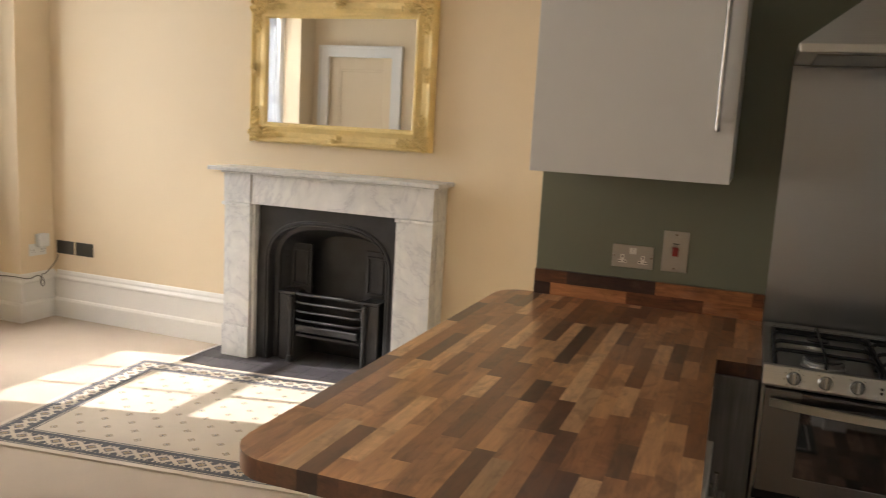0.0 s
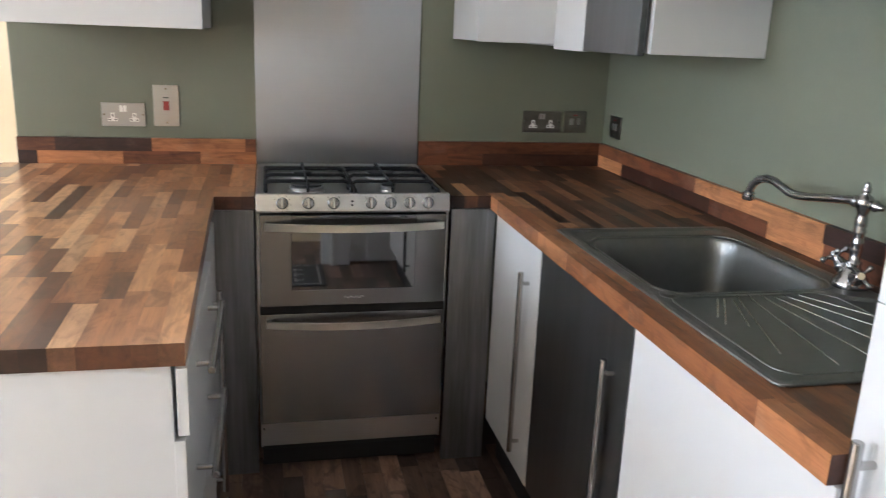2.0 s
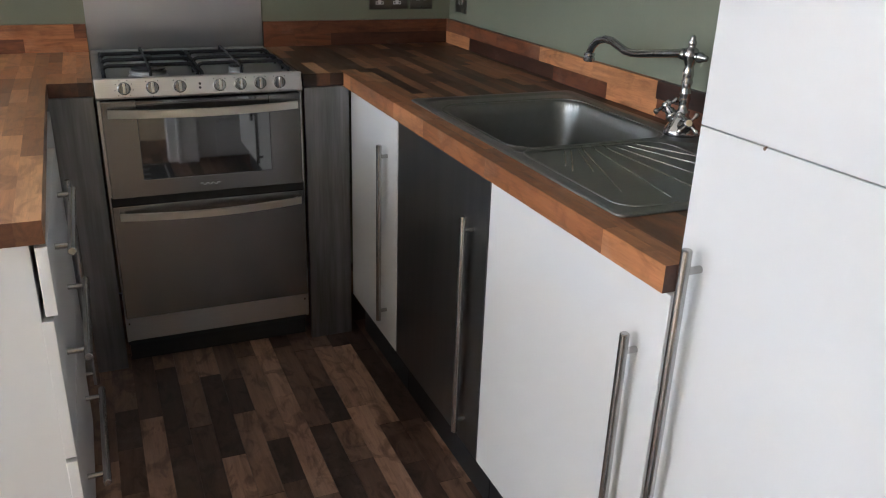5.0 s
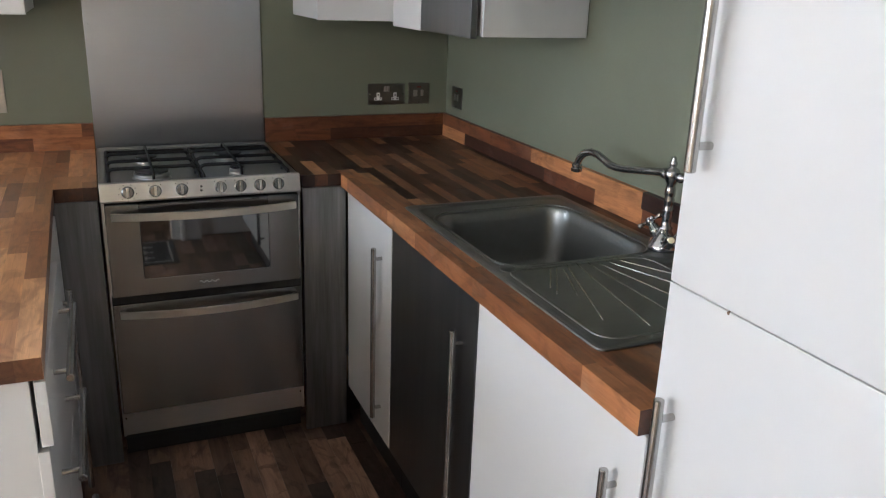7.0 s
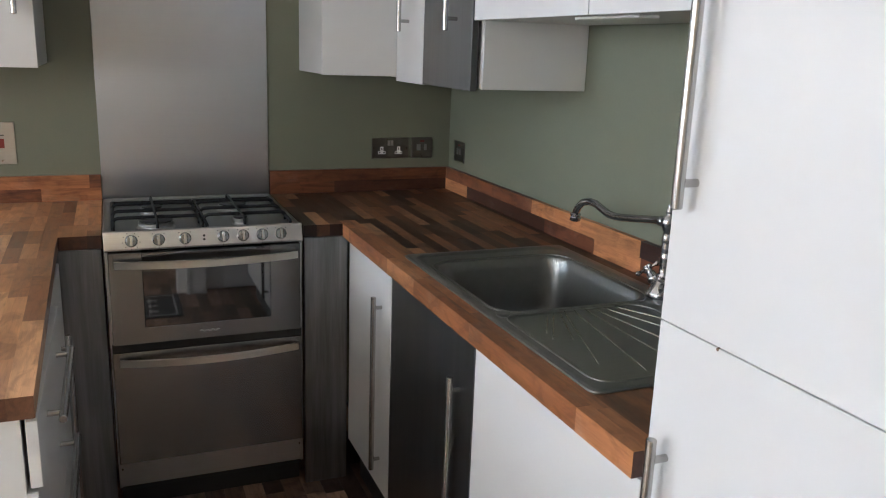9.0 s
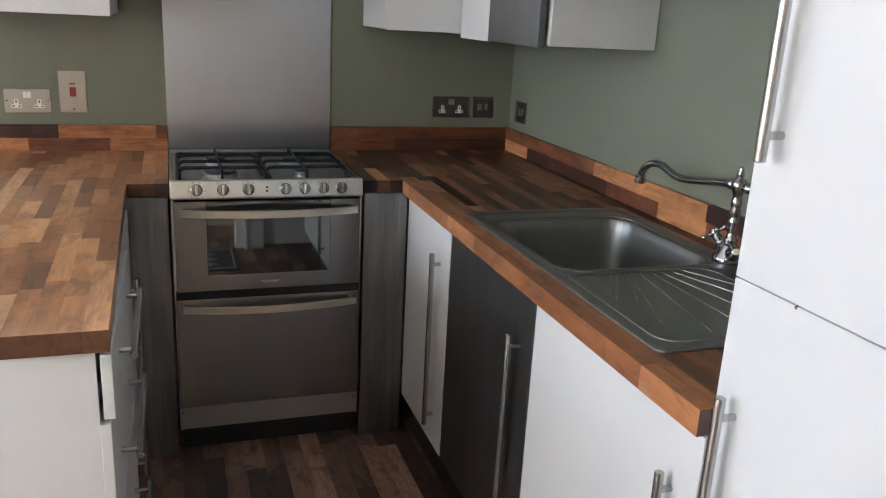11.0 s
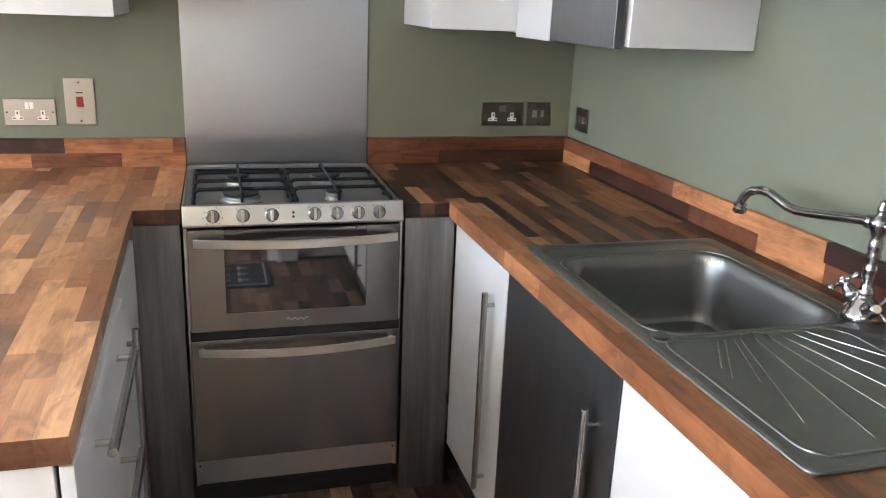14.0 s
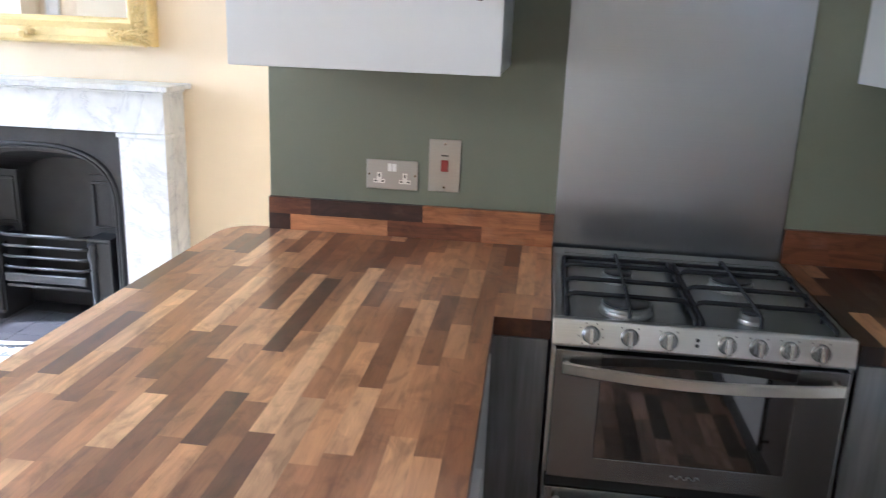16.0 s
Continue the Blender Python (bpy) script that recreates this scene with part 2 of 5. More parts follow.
UPSTAND_TONES = {
    "light": stave_wood("pale_orange_walnut", [(0.0, (0.38, 0.150, 0.056)), (1.0, (0.50, 0.225, 0.092))], 0.42, 0.04),
    "mid": stave_wood("reddish_walnut", [(0.0, (0.115, 0.040, 0.017)), (1.0, (0.19, 0.067, 0.027))], 0.42, 0.04),
    "dark": stave_wood("dark_heart_walnut", [(0.0, (0.032, 0.012, 0.008)), (1.0, (0.062, 0.023, 0.012))], 0.42, 0.04)}
WORKTOP = stave_wood("oiled_walnut_staves", [(0.0, (0.110, 0.040, 0.020)), (0.14, (0.190, 0.075, 0.034)), (0.32, (0.315, 0.138, 0.060)), (0.54, (0.440, 0.208, 0.092)), (0.74, (0.590, 0.308, 0.143)), (0.92, (0.770, 0.470, 0.250)), (1.0, (0.165, 0.080, 0.043))], 0.32, 0.5, 0.55, worn=0.1, figure=0.6)
LIP_WOOD = stave_wood("pale_walnut_edging", [(0.0, (0.22, 0.086, 0.034)), (0.5, (0.36, 0.152, 0.061)), (1.0, (0.48, 0.222, 0.096))], 0.36, 0.2, 0.6, smoky=0.5, worn=0.4)
FLOOR_TONES = [(0.0, (0.040, 0.027, 0.021)), (0.22, (0.075, 0.046, 0.034)), (0.42, (0.150, 0.090, 0.062)), (0.68, (0.270, 0.165, 0.112)), (0.9, (0.40, 0.25, 0.17)), (1.0, (0.075, 0.048, 0.036))]
FLOOR_WOOD = stave_wood("walnut_strip_flooring", FLOOR_TONES, 0.45, 0.05, smoky=0.85)
FLOOR_ISLANDS = stave_wood("walnut_strip_flooring_joined", FLOOR_TONES, 0.45, 0.05, islands=True, smoky=0.85)


def clear_glass(name, tint, rough=0.0):
    m, nt, p = material(name)
    p.inputs["Base Color"].default_value = (*tint, 1)
    p.inputs["Roughness"].default_value, p.inputs["Transmission Weight"].default_value, p.inputs["IOR"].default_value = rough, 1.0, 1.45
    return m


GLASS = clear_glass("window_glass", (1, 1, 1))
OVEN_GLASS, _nt, _p = material("smoked_oven_glass")
_p.inputs["Base Color"].default_value = (0.012, 0.011, 0.010, 1)
_p.inputs["Roughness"].default_value, _p.inputs["IOR"].default_value, _p.inputs["Coat Weight"].default_value = 0.03, 2.3, 0.8
MIRROR, _nt, _p = material("silvered_mirror")
_p.inputs["Base Color"].default_value = (0.88, 0.89, 0.88, 1)
_p.inputs["Metallic"].default_value, _p.inputs["Roughness"].default_value = 1.0, 0.015
SHEER, _nt, _p = material("white_sheer_fabric")
_p.inputs["Base Color"].default_value = (0.86, 0.87, 0.88, 1)
_p.inputs["Roughness"].default_value = 0.9
_tr = node(_nt, "ShaderNodeBsdfTranslucent")
_tr.inputs["Color"].default_value = (0.85, 0.88, 0.92, 1)
_ms = _nt.nodes.new("ShaderNodeMixShader")
_ms.inputs[0].default_value = 0.3
_nt.links.new(_p.outputs[0], _ms.inputs[1])
_nt.links.new(_tr.outputs[0], _ms.inputs[2])
_nt.links.new(_ms.outputs[0], _nt.nodes["Material Output"].inputs[0])
bump(_nt, _p, noise_tex(_nt, coords(_nt), 300, 2), 0.1)


# ---- building helpers ----
def part(name, bm, mat, parent=None, label=""):
    me = bpy.data.meshes.new(name)
    bmesh.ops.recalc_face_normals(bm, faces=bm.faces)
    bm.to_mesh(me)
    bm.free()
    me.materials.append(mat)
    ob = new(name, me)
    if parent is not None:
        ob.parent = parent
        ob.location = -Vector(parent.location) if parent.parent is None else (0, 0, 0)
    return tagged(ob, label)


def thing(name, base, label, category, group="", kind=""):
    e = new(name)
    e.location, e.empty_display_size = base, 0.1
    return tagged(e, label, category, group, kind)


def rounded(ob, width=0.002, segments=2, smooth=False):
    b = ob.modifiers.new("edge", "BEVEL")
    b.width, b.segments, b.limit_method, b.angle_limit = width, segments, "ANGLE", radians(40)
    if smooth:
        ob.data.polygons.foreach_set("use_smooth", [True] * len(ob.data.polygons))
    return ob


def smooth(ob):
    ob.data.polygons.foreach_set("use_smooth", [True] * len(ob.data.polygons))
    return ob


def box(bm, x0, x1, y0, y1, z0, z1):
    v = [bm.verts.new((x, y, z)) for z in (z0, z1) for x, y in ((x0, y0), (x1, y0), (x1, y1), (x0, y1))]
    for f in ((3, 2, 1, 0), (4, 5, 6, 7), (0, 1, 5, 4), (1, 2, 6, 5), (2, 3, 7, 6), (3, 0, 4, 7)):
        bm.faces.new([v[i] for i in f])
    return bm


def boxes(*list_of_boxes):
    bm = bmesh.new()
    for b in list_of_boxes:
        box(bm, *b)
    return bm


def prism(bm, outline, axis, a, b):
    """An outline in the other two axes (in x, y, z order), drawn out along one axis from a to b."""
    put = {"x": lambda u, v, w: (w, u, v), "y": lambda u, v, w: (u, w, v), "z": lambda u, v, w: (u, v, w)}[axis]
    lo, hi = ([bm.verts.new(put(u, v, w)) for u, v in outline] for w in (a, b))
    bm.faces.new(lo[::-1])
    bm.faces.new(hi)
    n = len(outline)
    for i in range(n):
        bm.faces.new((lo[i], lo[(i + 1) % n], hi[(i + 1) % n], hi[i]))
    return bm


def frame_of(d):
    d = Vector(d).normalized()
    u = d.cross(Vector((0, 0, 1)) if abs(d.z) < 0.9 else Vector((1, 0, 0))).normalized()
    return d, u, d.cross(u)


def sweep(bm, path, radii, seg=12, caps=True):
    """A round tube along a path, with a radius at each point."""
    path = [Vector(p) for p in path]
    if not isinstance(radii, (list, tuple)):
        radii = [radii] * len(path)
    rings, u = [], None
    for i, p in enumerate(path):
        d = (path[min(i + 1, len(path) - 1)] - path[max(i - 1, 0)]).normalized()
        if u is None:
            _, u, _ = frame_of(d)
        u = (u - d * u.dot(d)).normalized()
        w = d.cross(u)
        rings.append([bm.verts.new(p + radii[i] * (math.cos(2 * math.pi * k / seg) * u + math.sin(2 * math.pi * k / seg) * w)) for k in range(seg)])
    for a, b in zip(rings, rings[1:]):
        for k in range(seg):
            bm.faces.new((a[k], a[(k + 1) % seg], b[(k + 1) % seg], b[k]))
    if caps:
        bm.faces.new(rings[0][::-1])
        bm.faces.new(rings[-1])
    return bm


def turned(bm, base, axis, profile, seg=20):
    """A turned shape: profile of (distance along the axis, radius)."""
    d = Vector(axis).normalized()
    return sweep(bm, [Vector(base) + d * h for h, _ in profile], [max(r, 0.0004) for _, r in profile], seg)


def ball(bm, centre, r, seg=12):
    bmesh.ops.create_uvsphere(bm, u_segments=seg, v_segments=seg // 2 + 2, radius=r, matrix=Matrix.Translation(centre))
    return bm


def grid_sheet(bm, xs, ys, height):
    rows = [[bm.verts.new((x, y, height(x, y))) for x in xs] for y in ys]
    for a, b in zip(rows, rows[1:]):
        for i in range(len(xs) - 1):
            bm.faces.new((a[i], a[i + 1], b[i + 1], b[i]))
    return bm


def bar_handle(parent, a, b, toward, label="round brushed steel bar handle", radius=0.0080, reach=0.035, inset=0.034):
    """A round bar from a to b on two posts that reach back to the door."""
    a, b, toward = Vector(a), Vector(b), Vector(toward)
    along = (b - a).normalized()
    bm = bmesh.new()
    turned(bm, a, along, [(0, radius * 0.8), (0.0015, radius), ((b - a).length - 0.0015, radius), ((b - a).length, radius * 0.8)], 14)
    for p in (a + along * inset, b - along * inset):
        sweep(bm, [p, p + toward * reach], radius * 0.72, 12)
    return smooth_by_angle(part("handle", bm, HANDLE, parent, label))


def smooth_by_angle(ob, degrees=35):
    bm = bmesh.new()
    bm.from_mesh(ob.data)
    for f in bm.faces:
        f.smooth = True
    for e in bm.edges:
        e.smooth = e.calc_face_angle(0) < radians(degrees)
    bm.to_mesh(ob.data)
    bm.free()
    return ob


# ---- structure ----
H = 2.85
WALL_Y, RIGHT_X = 0.606, 1.36
LIV_Y, LEFT_X, BACK_Y, KIT_BACK = 2.045, -4.75, -1.63, KIT_BACK_Y


def structure(name, bm, mat, label, category):
    return tagged(part(name, bm, mat), label, category, kind="structure")


structure("ground", boxes((-60, 60, -60, 60, -0.3, -0.26)), surface("dull_ground", (0.12, 0.12, 0.10), 0.9), "plain dull ground outside the house", "ground")
floor = structure("floor", boxes((-0.78, RIGHT_X, KIT_BACK, WALL_Y, -0.05, -0.006)), CORE_WOOD, "dark walnut strip kitchen floor", "floor")
structure("floor_living", boxes((LEFT_X - 0.34, -0.78, BACK_Y, LIV_Y, -0.05, 0.0), (-3.0, -0.78, KIT_BACK, BACK_Y, -0.05, 0.0)), CARPET, "beige fitted carpet", "carpet")
structure("ceiling", boxes((LEFT_X - 0.4, RIGHT_X + 0.1, KIT_BACK - 0.1, LIV_Y + 0.1, H, H + 0.08)), CEILING, "plain white ceiling", "ceiling")
structure("wall_cooker", boxes((-0.806, RIGHT_X + 0.1, WALL_Y, WALL_Y + 0.1, 0, H)), GREEN, "sage green painted kitchen wall", "wall")
structure("wall_return", boxes((-0.81, -0.71, WALL_Y + 0.1, LIV_Y, 0, H), (-0.809, -0.806, WALL_Y + 0.003, WALL_Y + 0.1, 0, H)), CREAM, "cream painted return wall", "wall")
structure("wall_sink", boxes((RIGHT_X, RIGHT_X + 0.1, KIT_BACK, WALL_Y, 0, H)), GREEN, "sage green painted wall behind the sink", "wall")
FIRE_X0, FIRE_X1, FIRE_TOP = -2.925, -1.965, 0.985
bm = bmesh.new()
prism(bm, [(LEFT_X - 0.4, 0), (FIRE_X0, 0), (FIRE_X0, FIRE_TOP), (FIRE_X1, FIRE_TOP), (FIRE_X1, 0), (-0.71, 0), (-0.71, H), (LEFT_X - 0.4, H)], "y", LIV_Y, LIV_Y + 0.4)
structure("wall_fireplace", bm, CREAM, "cream painted wall with the fireplace", "wall")
structure("wall_chimney", boxes((FIRE_X0, FIRE_X1, LIV_Y + 0.36, LIV_Y + 0.39, 0, FIRE_TOP)), GROUT, "sooty back of the chimney opening", "wall")
W1, W2 = (0.0, 1.757), (-1.34, -0.30)
structure("wall_window", boxes((LEFT_X - 0.34, LEFT_X, W1[1], LIV_Y, 0, H), (LEFT_X - 0.34, LEFT_X, W2[1], W1[0], 0, H), (LEFT_X - 0.34, LEFT_X, BACK_Y - 0.1, W2[0], 0, H),
          (LEFT_X - 0.34, LEFT_X, W1[0], W1[1], 2.66, H), (LEFT_X - 0.34, LEFT_X, W2[0], W2[1], 2.66, H), (LEFT_X - 0.34, LEFT_X, W2[0], W2[1], 0, 0.93), (LEFT_X - 0.40, LEFT_X - 0.22, W1[0], W1[1], 0, 0.84)), CREAM, "cream painted window wall", "wall")
structure("wall_door", boxes((LEFT_X, -4.55, BACK_Y - 0.1, BACK_Y, 0, H), (-3.79, -3.0, BACK_Y - 0.1, BACK_Y, 0, H), (-4.55, -3.79, BACK_Y - 0.1, BACK_Y, 2.2, H)), CREAM, "cream painted wall with a door", "wall")
# opening of the invented window, placed only to let light in
KW = (-2.93, -1.78)
structure("wall_passage", boxes((-3.1, -3.0, KIT_BACK, KW[0], 0, H), (-3.1, -3.0, KW[1], BACK_Y - 0.1, 0, H), (-3.1, -3.0, KW[0], KW[1], 0, 1.0), (-3.1, -3.0, KW[0], KW[1], 2.5, H)), CREAM, "plain cream wall", "wall")
structure("wall_back", boxes((-3.1, RIGHT_X + 0.1, KIT_BACK - 0.1, KIT_BACK, 0, H)), CREAM, "plain cream wall", "wall")
STUB_Y = -2.42
bm = bmesh.new()
prism(bm, [(0.36, 0), (0.53, 0), (0.53, 2.04), (1.25, 2.04), (1.25, 0), (RIGHT_X, 0), (RIGHT_X, H), (0.36, H)], "y", STUB_Y - 0.1, STUB_Y)
structure("wall_stub", bm, CEILING, "short white wall with a white door", "wall")


# skirting: a tall moulded profile (out, up)
def skirting(name, axis, a, b, wall, side, end_label):
    prof = [(0, 0), (0.032, 0), (0.032, 0.12), (0.026, 0.135), (0.02, 0.14), (0.02, 0.27), (0.026, 0.278), (0.026, 0.288), (0.014, 0.305), (0.014, 0.318), (0.006, 0.335), (0, 0.34)]
    outline = [(wall + side * u, v) for u, v in prof]
    bm = bmesh.new()
    prism(bm, outline, axis, a, b)
    return structure(name, bm, WHITE_PAINT, end_label, "skirting board")


SK = "tall moulded white skirting board"
skirting("baseboard_1", "x", LEFT_X + 0.033, -3.17, LIV_Y, -1, SK)
skirting("baseboard_2", "x", -1.70, -0.811, LIV_Y, -1, SK)
skirting("baseboard_3", "y", W1[1] + 0.0, LIV_Y - 0.001, LEFT_X, 1, SK)
skirting("baseboard_4", "x", LEFT_X - 0.219, LEFT_X + 0.032, W1[1], -1, SK)
skirting("baseboard_5", "y", W2[1], W1[0], LEFT_X, 1, SK)


# ---- windows and doors ----
def sash_window(name, x, y0, y1, z0, z1, cols, rails, label, inner=1):
    """A sash window in a wall of constant x; rails: (height, thickness) of its horizontal members."""
    w = thing(name, (x, (y0 + y1) / 2, z0), label, "window", kind="structure")
    rounded(part("window_frame", boxes((x - 0.05, x + 0.05, y0 - 0.09, y0, z0 - 0.05, z1 + 0.07), (x - 0.05, x + 0.05, y1, y1 + 0.09, z0 - 0.05, z1 + 0.07), (x - 0.05, x + 0.05, y0, y1, z1, z1 + 0.07), (x - 0.05, x + 0.05, y0, y1, z0 - 0.05, z0)), WHITE_PAINT, w))
    for k in range(1, cols):
        y = y0 + (y1 - y0) * k / cols
        part("glazing_bar", boxes((x - 0.018, x + 0.018, y - 0.010, y + 0.010, z0, z1)), WHITE_PAINT, w)
    for z, th in rails:
        part("rail", boxes((x - 0.021, x + 0.021, y0, y1, z - th / 2, z + th / 2)), WHITE_PAINT, w)
    pane = part("pane", boxes((x - 0.002, x + 0.002, y0, y1, z0, z1)), GLASS, w)
    pane.visible_shadow = False
    return w


sash_window("window_1", -5.05, 0.205, 1.255, 0.977, 2.56, 3, [(1.375, 0.024), (1.79, 0.07), (2.19, 0.024)], "white painted sash window with sun streaming in")
tagged(part("window_panelling", boxes((-5.03, -4.98, 0.0, 0.115, 0.87, 2.66), (-5.03, -4.98, 1.345, 1.757, 0.87, 2.66), (-5.03, -5.0, 0.115, 1.345, 0.87, 0.927), (-5.02, -4.99, 0.115, 1.345, 2.63, 2.66)), WHITE_PAINT), "white panelled shutter boxes beside the window", "shutter box", kind="structure")
tagged(rounded(part("window_sill", boxes((-5.0, -4.94, 0.0, 1.757, 0.84, 0.87)), WHITE_PAINT)), "white painted window board", "window sill", kind="structure")
sash_window("window_2", -5.0, -1.25, -0.39, 0.98, 2.56, 3, [(1.375, 0.024), (1.79, 0.07), (2.19, 0.024)], "white painted sash window behind a sheer curtain")

bm = bmesh.new()
ys = [-0.30 - 0.74 * k / 60 for k in range(61)]
vs = [[bm.verts.new((LEFT_X - 0.12 + 0.012 * math.sin(y * 46), y - 0.11 * (2.55 - z) * ((-0.30 - y) / 0.74), z)) for y in ys] for z in (0.95, 1.5, 2.08, 2.10, 2.6)]
for a, b in zip(vs, vs[1:]):
    for i in range(60):
        bm.faces.new((a[i], a[i + 1], b[i + 1], b[i]))
curtain = thing("sheer_curtain", (LEFT_X - 0.12, -0.8, 0.95), "white sheer curtain hanging across a sash window", "curtain")
c = smooth(part("fabric", bm, SHEER, curtain))
so = c.modifiers.new("thickness", "SOLIDIFY")
so.thickness = 0.0012
part("curtain_rail", boxes((LEFT_X - 0.13, LEFT_X - 0.11, -1.335, -0.305, 2.60, 2.62)), WHITE_PAINT, curtain)


def panel_door(name, x0, x1, top, y, side, label, handle_x, leaf_paint):
    """A panelled door with architrave in a wall of constant y; side: the way the room lies."""
    d = thing(name, ((x0 + x1) / 2, y, 0), label, "door", kind="structure")
    f, o = y + side * 0.002, y + side * 0.035
    lo, hi = sorted((f, o))
    bm = boxes((x0 - 0.12, x0, lo, hi, 0, top + 0.12), (x1, x1 + 0.12, lo, hi, 0, top + 0.12), (x0, x1, lo, hi, top, top + 0.12))
    lo2, hi2 = sorted((o, o + side * 0.012))
    for q in ((x0 - 0.12, x0 - 0.095, lo2, hi2, 0, top + 0.12), (x1 + 0.095, x1 + 0.12, lo2, hi2, 0, top + 0.12), (x0 - 0.095, x1 + 0.095, lo2, hi2, top + 0.095, top + 0.12)):
        box(bm, *q)
    rounded(part("architrave", bm, WHITE_PAINT, d), 0.004)
    lo, hi = sorted((y - side * 0.055, y - side * 0.015))
    w = x1 - x0
    stile = 0.11
    leaf = boxes((x0, x0 + stile, lo, hi, 0.01, top), (x1 - stile, x1, lo, hi, 0.01, top), (x0 + stile, x1 - stile, lo, hi, 0.01, 0.22), (x0 + stile, x1 - stile, lo, hi, top - 0.13, top), (x0 + stile, x1 - stile, lo, hi, 0.80, 0.98))
    rounded(part("leaf_frame", leaf, leaf_paint, d), 0.004)
    for z0, z1 in ((0.22, 0.80), (0.98, top - 0.13)):
        part("panel", boxes((x0 + stile, x1 - stile, lo + 0.013, hi - 0.013, z0, z1)), leaf_paint, d)
        m1 = sorted((y - side * 0.017, y - side * 0.03))
        rounded(part("panel_moulding", boxes((x0 + stile, x0 + stile + 0.025, *m1, z0, z1), (x1 - stile - 0.025, x1 - stile, *m1, z0, z1), (x0 + stile + 0.025, x1 - stile - 0.025, *m1, z0, z0 + 0.025), (x0 + stile + 0.025, x1 - stile - 0.025, *m1, z1 - 0.025, z1)), leaf_paint, d), 0.004)
    bm = bmesh.new()
    turned(bm, (handle_x, y - side * 0.015, 1.0), (0, side, 0), [(0, 0.025), (0.006, 0.025), (0.008, 0.01), (0.035, 0.01), (0.04, 0.022), (0.055, 0.027), (0.068, 0.02), (0.072, 0.002)])
    smooth_by_angle(part("door_knob", bm, HANDLE_CURVED, d))
    return d


panel_door("door_1", -4.55, -3.79, 2.19, BACK_Y, 1, "cream and white panelled door, closed", -3.85, CREAM)
panel_door("door_2", 0.53, 1.25, 2.04, STUB_Y, 1, "white panelled door, closed", 0.60, WHITE_PAINT)


# unseen window, added to go with the kitchen fill lamp
sash_window("added_window", -3.05, KW[0] + 0.09, KW[1] - 0.09, 1.05, 2.43, 2, [(1.74, 0.05)], "unseen white window added to light the kitchen")


